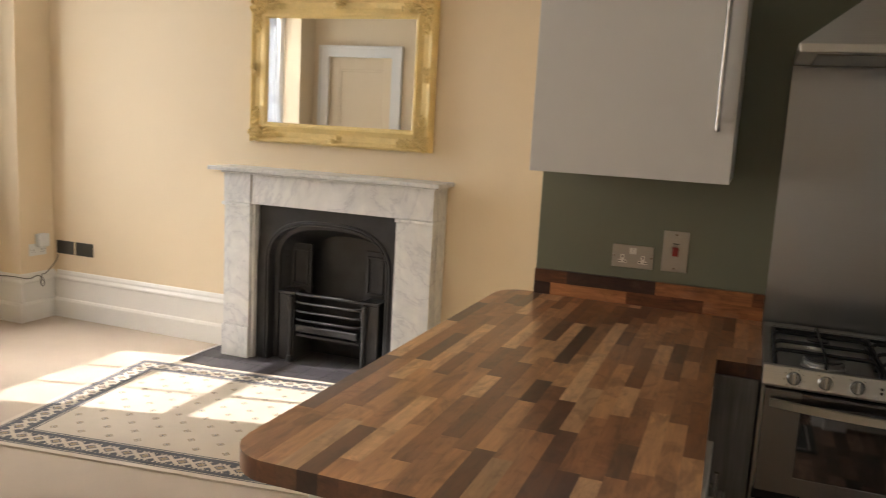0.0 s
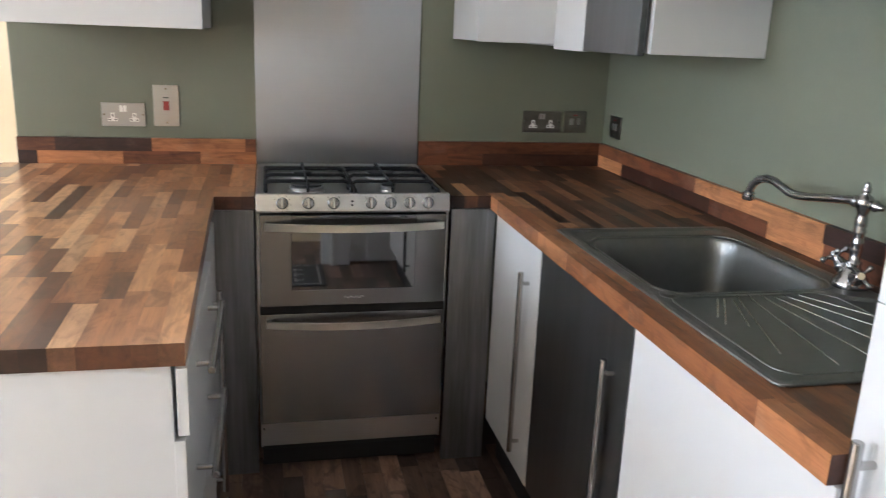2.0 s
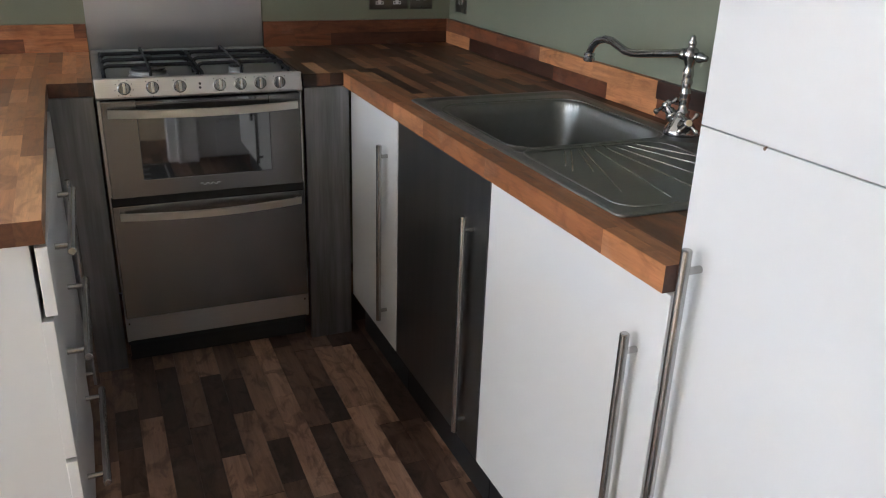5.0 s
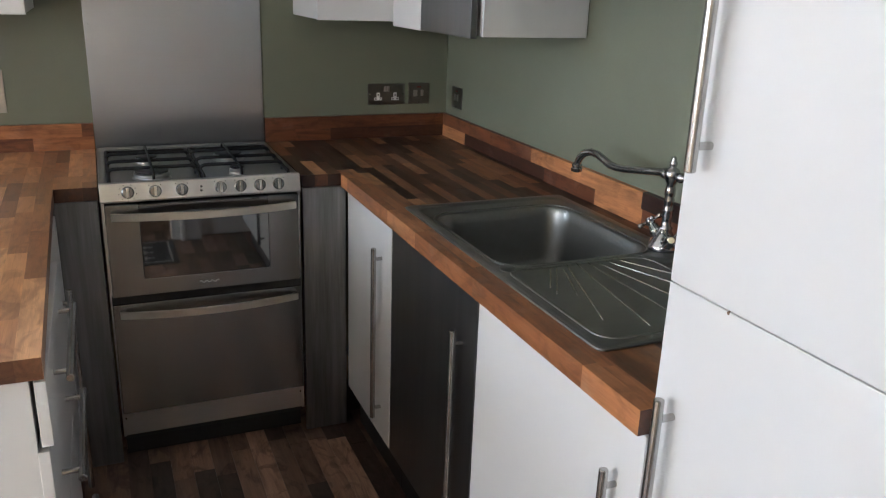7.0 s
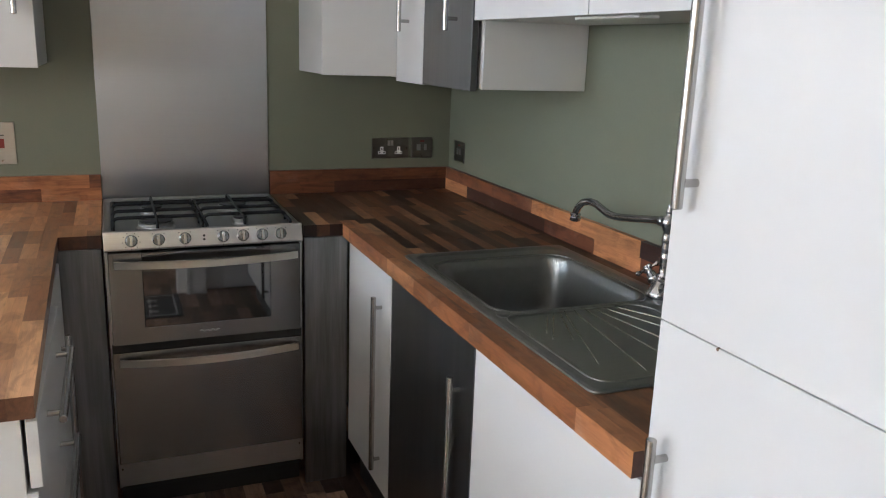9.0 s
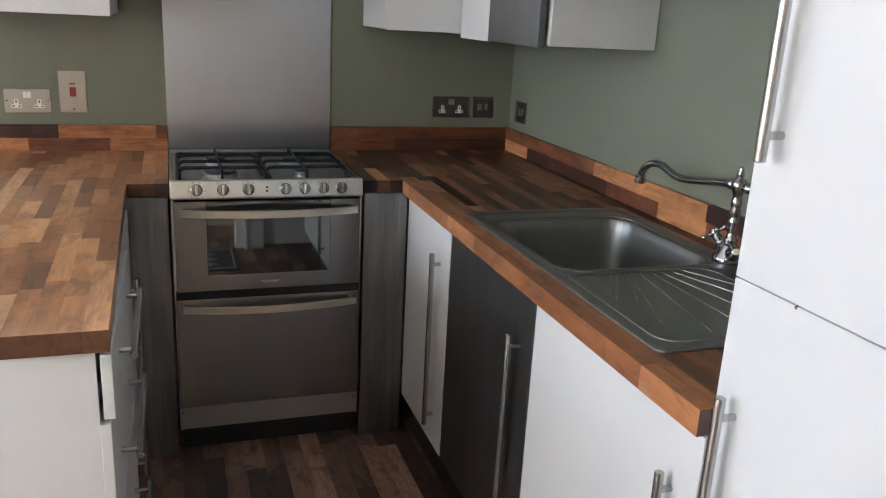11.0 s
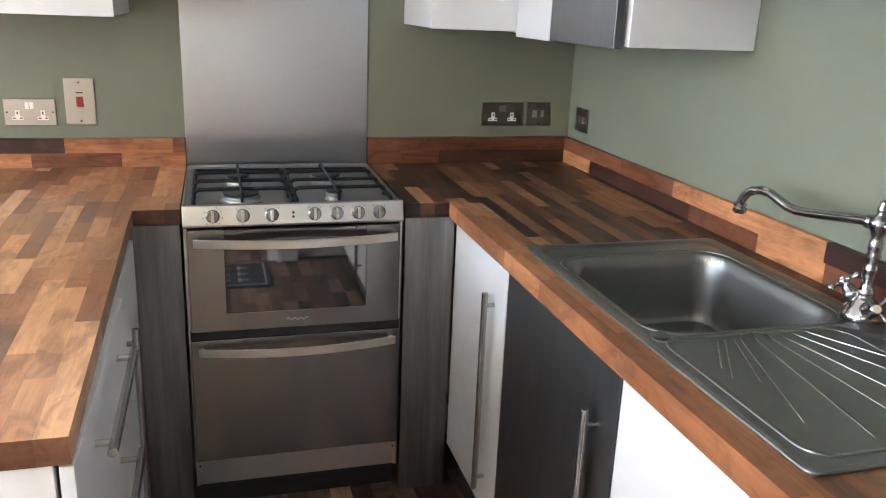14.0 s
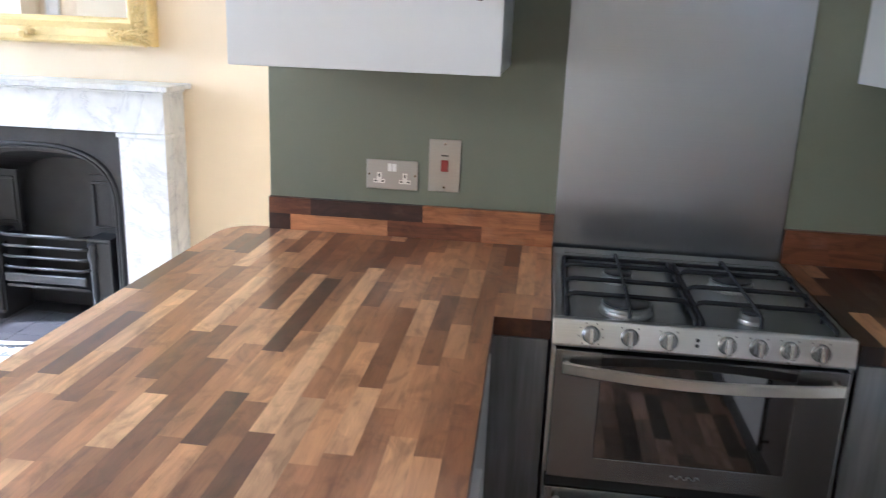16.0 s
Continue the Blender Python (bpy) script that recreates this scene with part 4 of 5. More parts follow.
def build_tap():
    tp = thing("kitchen_tap", (1.262, -0.995, 0.936), "chrome bridge-style mixer tap with cross handles and a curved spout", "tap")
    x, y, z = 1.262, -0.995, 0.936
    bm = bmesh.new()
    turned(bm, (x, y, z), (0, 0, 1), [(0, 0.038), (0.004, 0.040), (0.012, 0.038), (0.022, 0.032), (0.032, 0.025), (0.040, 0.019), (0.046, 0.015), (0.05, 0.016), (0.055, 0.016), (0.058, 0.012), (0.075, 0.0115), (0.085, 0.014), (0.092, 0.0115), (0.096, 0.014), (0.101, 0.0115), (0.115, 0.011), (0.124, 0.0135), (0.13, 0.011), (0.138, 0.013), (0.15, 0.012), (0.158, 0.010), (0.166, 0.013), (0.178, 0.0185), (0.188, 0.0195), (0.198, 0.015), (0.203, 0.007), (0.208, 0.009), (0.214, 0.0095), (0.219, 0.006), (0.223, 0.0065), (0.227, 0.005), (0.229, 0.001)], 24)
    smooth(part("column", bm, CHROME, tp))
    zs = z + 0.183
    bm = bmesh.new()
    turned(bm, (x, y - 0.014, zs), (0.12, -1, 0), [(0, 0.009), (0.008, 0.008), (0.011, 0.0115), (0.018, 0.0125), (0.024, 0.009), (0.027, 0.0065), (0.032, 0.0075), (0.036, 0.006), (0.038, 0.001)], 16)
    smooth(part("finial", bm, CHROME, tp))
    # spout over the bowl
    d = Vector((-0.10, 0.995, 0)).normalized()
    o = Vector((x, y, zs))
    pts, rad = [], []
    for s, dz, r in ((0.012, 0, 0.011), (0.02, 0, 0.013), (0.028, 0, 0.013), (0.034, 0, 0.0095), (0.10, -0.010, 0.0095), (0.165, -0.020, 0.0095), (0.198, -0.023, 0.0098), (0.223, -0.021, 0.010), (0.248, -0.013, 0.010), (0.276, -0.004, 0.010), (0.304, -0.003, 0.010), (0.330, -0.010, 0.010), (0.350, -0.026, 0.010), (0.358, -0.042, 0.010), (0.360, -0.052, 0.010)):
        pts.append(o + d * s + Vector((0, 0, dz)))
        rad.append(r)
    bm = bmesh.new()
    sweep(bm, pts, rad, 16)
    sp_ = smooth(part("spout", bm, CHROME, tp))
    bm = bmesh.new()
    turned(bm, pts[-1] + Vector((0, 0, 0.008)), (0, 0, -1), [(0, 0.011), (0.003, 0.0145), (0.008, 0.0145), (0.010, 0.012), (0.014, 0.0155), (0.022, 0.015), (0.024, 0.012)], 18)
    smooth_by_angle(part("aerator", bm, CHROME, sp_))
    for side, tilt in ((1, 0.9), (-1, 0.35)):
        axis = Vector((-0.35, side * 0.75, tilt)).normalized()
        base = Vector((x, y, z + 0.014)) + axis * 0.014
        bm = bmesh.new()
        turned(bm, base, axis, [(0, 0.016), (0.018, 0.0155), (0.021, 0.017), (0.026, 0.0165), (0.029, 0.0125), (0.037, 0.0115), (0.041, 0.008), (0.046, 0.0105), (0.052, 0.011), (0.056, 0.009), (0.058, 0.001)], 16)
        arm = smooth(part("valve", bm, CHROME, tp))
        hub = base + axis * 0.050
        _, u, w = frame_of(axis)
        bm = bmesh.new()
        for k in range(4):
            a = radians(45 + 90 * k)
            v = u * math.cos(a) + w * math.sin(a)
            turned(bm, hub, v, [(0, 0.005), (0.012, 0.0035), (0.021, 0.0042), (0.026, 0.0068), (0.031, 0.0062), (0.034, 0.001)], 10)
        smooth(part("cross_handle", bm, CHROME, arm))
        bm = bmesh.new()
        turned(bm, base + axis * 0.056, axis, [(0, 0.0075), (0.0025, 0.0075), (0.0035, 0.001)], 14)
        smooth_by_angle(part("index_disc", bm, IVORY if side < 0 else CHROME, arm))


build_tap()


# ---- kitchen: sockets and switches ----
def plate_frame(origin, right, up, out):
    m = Matrix((Vector(right), Vector(up), Vector(out))).transposed().to_4x4()
    m.translation = origin
    return m


def slab(bm, m, u0, u1, v0, v1, w0, w1):
    t = bmesh.new()
    box(t, u0, u1, v0, v1, w0, w1)
    t.transform(m)
    me = bpy.data.meshes.new("scratch")
    t.to_mesh(me)
    bm.from_mesh(me)
    t.free()
    bpy.data.meshes.remove(me)
    return bm


def outlet(parent, m, cu, cv, mat):
    """One three-pin outlet: a white insert in a T shape with dark slots."""
    bm = bmesh.new()
    slab(bm, m, cu - 0.0065, cu + 0.0065, cv - 0.004, cv + 0.015, 0.0042, 0.0052)
    slab(bm, m, cu - 0.016, cu + 0.016, cv - 0.015, cv - 0.004, 0.0042, 0.0052)
    s = part("socket_insert", bm, mat, parent, "white socket insert")
    bm = bmesh.new()
    slab(bm, m, cu - 0.002, cu + 0.002, cv + 0.002, cv + 0.011, 0.0052, 0.0058)
    slab(bm, m, cu - 0.0135, cu - 0.006, cv - 0.0115, cv - 0.0075, 0.0052, 0.0058)
    slab(bm, m, cu + 0.006, cu + 0.0135, cv - 0.0115, cv - 0.0075, 0.0052, 0.0058)
    part("pin_slot", bm, BLACK_RUBBER, s)


def faceplate(t, m, w, h, mat, bolts):
    bm = bmesh.new()
    slab(bm, m, -w / 2, w / 2, -h / 2, h / 2, 0.0005, 0.0042)
    pl = rounded(part("faceplate", bm, mat, t), 0.0015)
    for u, v in bolts:
        bm = bmesh.new()
        turned(bm, m @ Vector((u, v, 0.0042)), m.to_3x3() @ Vector((0, 0, 1)), [(0, 0.0032), (0.0008, 0.003), (0.001, 0.0008)], 12)
        part("screw", bm, CHROME, pl)
    return pl


def rocker(parent, m, u, v, w, h, mat, label=""):
    bm = bmesh.new()
    slab(bm, m, u - w / 2, u + w / 2, v - h / 2, v + h / 2, 0.0042, 0.0075)
    return rounded(part("rocker_switch", bm, mat, parent, label), 0.001)


def double_socket(centre, w, h, mat, rock, label):
    m = plate_frame(centre, (1, 0, 0), (0, 0, 1), (0, -1, 0))
    t = thing("double_socket", centre, label, "power socket", "wall sockets")
    faceplate(t, m, w, h, mat, [(-w / 2 + 0.008, 0.0), (w / 2 - 0.008, 0.0)])
    for cu in (-0.036, 0.036):
        outlet(t, m, cu, -0.009, WHITE_PLASTIC)
    rocker(t, m, -0.0065, 0.021, 0.0115, 0.022, rock)
    rocker(t, m, 0.0065, 0.021, 0.0115, 0.022, rock)


def fused_spur(centre, right, out, w, h, label):
    m = plate_frame(centre, right, (0, 0, 1), out)
    t = thing("fused_switch", centre, label, "power switch", "wall sockets")
    pl = faceplate(t, m, w, h, BLACK_NICKEL, [(0, -h / 2 + 0.008)])
    bm = bmesh.new()
    slab(bm, m, -0.024, -0.006, -0.012, 0.014, 0.0042, 0.0058)
    rounded(part("fuse_carrier", bm, NICKEL, t), 0.001)
    rocker(t, m, 0.014, 0.002, 0.012, 0.026, NICKEL)
    bm = bmesh.new()
    slab(bm, m, -0.009, 0.009, 0.024, 0.029, 0.0042, 0.0052)
    part("neon", bm, RED_PLASTIC, pl)


double_socket((-0.455, WALL_Y, 1.1025), 0.146, 0.082, NICKEL, WHITE_PLASTIC, "satin steel double power socket on the green wall")
double_socket((1.0965, WALL_Y, 1.1025), 0.158, 0.084, BLACK_NICKEL, NICKEL, "black nickel double power socket on the green wall")
fused_spur((1.2355, WALL_Y, 1.1035), (1, 0, 0), (0, -1, 0), 0.092, 0.086, "black nickel fused switch beside the double socket")
fused_spur((RIGHT_X, 0.49, 1.098), (0, -1, 0), (-1, 0, 0), 0.100, 0.084, "black nickel fused switch on the sink wall")
m = plate_frame((-0.3095, WALL_Y, 1.136), (1, 0, 0), (0, 0, 1), (0, -1, 0))
t_ = thing("cooker_switch", (-0.3095, WALL_Y, 1.136), "satin steel cooker switch with a red rocker", "power switch", "wall sockets")
pl = faceplate(t_, m, 0.088, 0.145, NICKEL, [(0, 0.060), (0, -0.060)])
bm = bmesh.new()
slab(bm, m, -0.013, 0.013, -0.019, 0.019, 0.0042, 0.0052)
part("switch_surround", bm, NICKEL, t_)
rocker(t_, m, 0, 0.0, 0.020, 0.032, RED_PLASTIC, "red rocker switch")
bm = bmesh.new()
slab(bm, m, -0.010, 0.010, 0.026, 0.030, 0.0042, 0.005)
part("neon", bm, BLACK_PLASTIC, pl)


# ---- living room: fireplace ----
def build_fireplace():
    fp = thing("fireplace_surround", (-2.42, 1.95, 0), "veined grey and white marble fireplace surround with a mantel shelf", "fireplace")
    F = 1.85
    for x0, x1, inner in ((-3.134, -2.945, 1), (-1.950, -1.732, -1)):
        board("plinth_block", (x0 - 0.004, x1 + 0.004, F - 0.006, 2.044, 0.004, 0.205), MARBLE, fp, bevel=0.003)
        j = board("jamb", (x0, x1, F + 0.006, 2.044, 0.206, 0.965), MARBLE, fp, bevel=0.002)
        board("cap_moulding", (x0 - 0.010, x1 + 0.010, F - 0.012, 2.044, 0.966, 0.987), MARBLE, fp, bevel=0.004)
        board("corner_block", (x0 - 0.002, x1 + 0.002, F, 2.044, 0.988, 1.165), MARBLE, fp, bevel=0.002)
        s0, s1 = (x1, x1 + 0.020) if inner > 0 else (x0 - 0.020, x0)
        board("inner_slip", (s0 + 0.001, s1, F + 0.03, 2.044, 0.004, 0.985), MARBLE, fp, bevel=0.002)
        b0, b1 = (x0 - 0.03, x0 - 0.003) if inner > 0 else (x1 + 0.002, x1 + 0.008)
        board("back_slip", (b0, b1, F + 0.07, 2.044, 0.004, 1.165), MARBLE, fp, bevel=0.002)
    board("frieze", (-2.942, -1.953, F + 0.008, 2.044, 0.986, 1.164), MARBLE, fp, bevel=0.002)
    board("bed_moulding", (-3.15, -1.716, F - 0.015, 2.044, 1.166, 1.176), MARBLE, fp, bevel=0.004)
    board("mantel_shelf", (-3.222, -1.682, 1.795, 2.044, 1.180, 1.204), MARBLE, fp, bevel=0.005)

    ins = thing("fireplace_insert", (-2.42, 2.0, 0), "black cast iron arched fireplace insert with a grate", "fireplace insert")
    cx, a, spring, top = -2.432, 0.400, 0.61, 0.880
    y0 = 1.915

    def arch(scale_out):
        pts = [(cx - a - scale_out, 0.004)]
        for k in range(25):
            t = math.pi * (1 - k / 24)
            ct, st = math.cos(t), math.sin(t)
            pts.append((cx + (a + scale_out) * math.copysign(abs(ct) ** 0.75, ct), spring + (top - spring + scale_out) * abs(st) ** 0.75))
        pts.append((cx + a + scale_out, 0.004))
        return pts

    def band(bm, p, q, yp, yq):
        vp, vq = [bm.verts.new((x, yp, z)) for x, z in p], [bm.verts.new((x, yq, z)) for x, z in q]
        for i in range(len(p) - 1):
            bm.faces.new((vp[i], vp[i + 1], vq[i + 1], vq[i]))

    inner, L, R, T = arch(0.0), -2.926, -1.964, 0.986
    outer = []
    for x, z in arch(0.03):
        u, v = (x - cx) / (a + 0.03), max(0, z - spring) / (top + 0.03 - spring)
        outer.append((L, z) if (u <= -0.999) else (R, z) if u >= 0.999 else (cx + (R - L) / 2 * max(-1, min(1, u * 1.6)), T if v > 0.45 else spring + (T - spring) * v / 0.45))
    bm = bmesh.new()
    band(bm, outer, arch(0.03), y0, y0)
    part("plate", bm, BLACK_IRON, ins, "black cast iron face plate")
    bm = bmesh.new()
    ring = [(0.034, y0), (0.030, y0 - 0.014), (0.022, y0 - 0.016), (0.016, y0 - 0.008), (0.010, y0 - 0.014), (0.003, y0 - 0.012), (0.0, y0), (0.0, y0 + 0.06), (-0.025, y0 + 0.065), (-0.03, y0 + 0.09)]
    for (s0, ya), (s1, yb) in zip(ring, ring[1:]):
        band(bm, arch(s0), arch(s1), ya, yb)
    part("arch_moulding", bm, BLACK_IRON, ins, "moulded cast iron arch")
    bm = bmesh.new()
    band(bm, arch(-0.03), [(cx + (x - cx) * 0.72, 0.004 + (z - 0.004) * 0.93) for x, z in arch(-0.03)], y0 + 0.09, 2.20)
    part("firebox", bm, BLACK_IRON, ins)
    part("fire_back", boxes((-2.72, -2.13, 2.20, 2.21, 0.004, 0.81)), BLACK_IRON, ins)
    for s in (-1, 1):
        x0, x1 = sorted((cx + s * 0.345, cx + s * 0.235))
        hobb = rounded(part("hob", boxes((x0, x1, 1.945, 2.16, 0.004, 0.43), (x0 - 0.006, x1 + 0.006, 1.935, 2.165, 0.432, 0.45)), BLACK_IRON, ins), 0.005)
        bm = bmesh.new()
        turned(bm, (cx + s * 0.255, 1.937, 0.005), (0, 0, 1), [(0, 0.022), (0.03, 0.022), (0.04, 0.014), (0.32, 0.014), (0.335, 0.02), (0.365, 0.024), (0.385, 0.016), (0.415, 0.022), (0.427, 0.01)], 14)
        smooth_by_angle(part("column", bm, BLACK_IRON, hobb))
        xa, xb = sorted((cx + s * 0.19, cx + s * 0.335))
        ch = part("cheek_panel", boxes((xa, xb, 2.06, 2.075, 0.43, 0.74)), BLACK_IRON, ins)
        rounded(part("panel_moulding", boxes((xa + 0.015, xb - 0.015, 2.05, 2.06, 0.47, 0.485), (xa + 0.015, xb - 0.015, 2.05, 2.06, 0.695, 0.71), (xa + 0.015, xa + 0.03, 2.05, 2.06, 0.486, 0.694), (xb - 0.03, xb - 0.015, 2.05, 2.06, 0.486, 0.694)), BLACK_IRON, ch), 0.003)
    for z, r in ((0.445, 0.010), (0.390, 0.008), (0.335, 0.008), (0.280, 0.008)):
        bm = bmesh.new()
        sweep(bm, [(cx - 0.225, 1.975, z), (cx - 0.215, 1.945, z), (cx - 0.19, 1.93, z), (cx + 0.19, 1.93, z), (cx + 0.215, 1.945, z), (cx + 0.225, 1.975, z)], r, 8)
        smooth(part("grate_bar", bm, BLACK_IRON, ins))
    rounded(part("grate_front", boxes((cx - 0.215, cx + 0.215, 1.925, 1.945, 0.205, 0.250)), BLACK_IRON, ins), 0.006)
    part("grate_floor", boxes((cx - 0.22, cx + 0.22, 1.95, 2.25, 0.17, 0.185)), BLACK_IRON, ins)

    he = thing("hearth", (-2.42, 1.75, 0), "dark slate tiled hearth in front of the fireplace", "hearth")
    part("bed", boxes((-3.26, -1.58, 1.60, 2.40, 0.0005, 0.0025)), GROUT, he)
    i = 0
    for r in range(5):
        for k in range(11):
            x, y = -3.258 + 0.1525 * k, 1.602 + 0.1525 * r
            part("tile", boxes((x + 0.0015, x + 0.1505, y + 0.0015, y + 0.1505, 0.0025, 0.0035 + 0.0004 * ((r * 7 + k * 3) % 3))), SLATE, he)
    part("carpet_trim", boxes((-3.272, -3.261, 1.60, 2.04, 0.001, 0.007)), WHITE_PAINT, he, "pale metal carpet edge strip")


build_fireplace()


# ---- living room: gilt mirror ----
def build_mirror():
    mi = thing("wall_mirror", (-2.44, 2.02, 1.36), "rectangular mirror in an ornate pale gilt frame above the mantel", "mirror")
    ox0, ox1, oz0, oz1 = -3.055, -1.830, 1.362, 2.235
    w = 0.125
    prof = [(0.0, 2.044), (0.0, 2.000), (0.006, 1.984), (0.016, 1.978), (0.028, 1.984), (0.036, 1.992), (0.070, 1.998), (0.090, 1.990), (0.100, 1.984), (0.112, 1.986), (0.119, 1.994), (0.125, 2.004)]
    rings = []
    bm = bmesh.new()
    for d, y in prof:
        rings.append([bm.verts.new(p) for p in ((ox0 + d, y, oz0 + d), (ox1 - d, y, oz0 + d), (ox1 - d, y, oz1 - d), (ox0 + d, y, oz1 - d))])
    for a, b in zip(rings, rings[1:]):
        for k in range(4):
            bm.faces.new((a[k], a[(k + 1) % 4], b[(k + 1) % 4], b[k]))
    fr = smooth_by_angle(part("frame", bm, GILT, mi, "pale gilt moulded frame"), 30)
    part("glass", boxes((ox0 + w - 0.004, ox1 - w + 0.004, 2.003, 2.008, oz0 + w - 0.004, oz1 - w + 0.004)), MIRROR, mi, "mirror glass")
    rng = random.Random(5)

    def leaf(bm, p, ang, length, width):
        d, n = Vector((math.cos(ang), 0, math.sin(ang))), Vector((-math.sin(ang), 0, math.cos(ang)))
        row = []
        for k in range(6):
            u = k / 5
            c = p + d * length * u + n * 0.25 * length * math.sin(u * 2.2) + Vector((0, -0.020 * math.sin(math.pi * min(1, u + 0.15)), 0))
            h = width * (math.sin(math.pi * (0.12 + 0.85 * u)))
            row.append([bm.verts.new(c - n * h), bm.verts.new(c + Vector((0, -0.006 - 0.4 * h, 0))), bm.verts.new(c + n * h)])
        for a, b in zip(row, row[1:]):
            for i in range(2):
                bm.faces.new((a[i], a[i + 1], b[i + 1], b[i]))

    for sx, cxx in ((1, ox0 + 0.055), (-1, ox1 - 0.055)):
        for sz, czz in ((1, oz0 + 0.055), (-1, oz1 - 0.055)):
            bm = bmesh.new()
            c = Vector((cxx, 1.984, czz))
            for r_, n_, l_ in ((0.0, 9, 0.040), (0.022, 11, 0.034), (0.036, 12, 0.026)):
                for k in range(n_):
                    a = 2 * math.pi * k / n_ + rng.uniform(-0.25, 0.25)
                    leaf(bm, c + Vector((r_ * math.cos(a), rng.uniform(-0.004, 0.004), r_ * math.sin(a))), a + rng.uniform(-0.5, 0.5), l_ * rng.uniform(0.8, 1.2), rng.uniform(0.006, 0.010))
            for axis in (0, 1):
                for k in range(6):
                    p = c + Vector((sx * (0.05 + 0.018 * k), 0, 0.010 * math.sin(k * 2.1)) if axis == 0 else (0.010 * math.sin(k * 2.1), 0, sz * (0.05 + 0.018 * k)))
                    ang = math.atan2(0, sx) if axis == 0 else math.atan2(sz, 0)
                    for q in (-0.7, 0.7):
                        leaf(bm, p + Vector((0, 0.002, 0)), ang + q, 0.034 - 0.002 * k, 0.0075)
            for k in range(7):
                a = 2 * math.pi * k / 7
                ball(bm, c + Vector((0.016 * math.cos(a), -0.012, 0.016 * math.sin(a))), 0.0085, 8)
            ball(bm, c + Vector((0, -0.018, 0)), 0.011, 10)
            smooth(part("corner_ornament", bm, GILT, fr, "carved gilt flower and leaves"))
    for p, horiz in ((Vector((-2.44, 1.984, oz0 + 0.045)), True), (Vector((-2.44, 1.984, oz1 - 0.045)), True), (Vector((ox0 + 0.04, 1.984, 1.8)), False), (Vector((ox1 - 0.04, 1.984, 1.8)), False)):
        bm = bmesh.new()
        for s in (0, math.pi):
            base = (0 if horiz else math.pi / 2) + s
            for q in (-0.5, 0.0, 0.5):
                leaf(bm, p, base + q, 0.050 - 0.015 * abs(q), 0.008)
        ball(bm, p + Vector((0, -0.008, 0)), 0.011, 10)
        smooth(part("centre_ornament", bm, GILT, fr, "small carved gilt leaves"))


build_mirror()


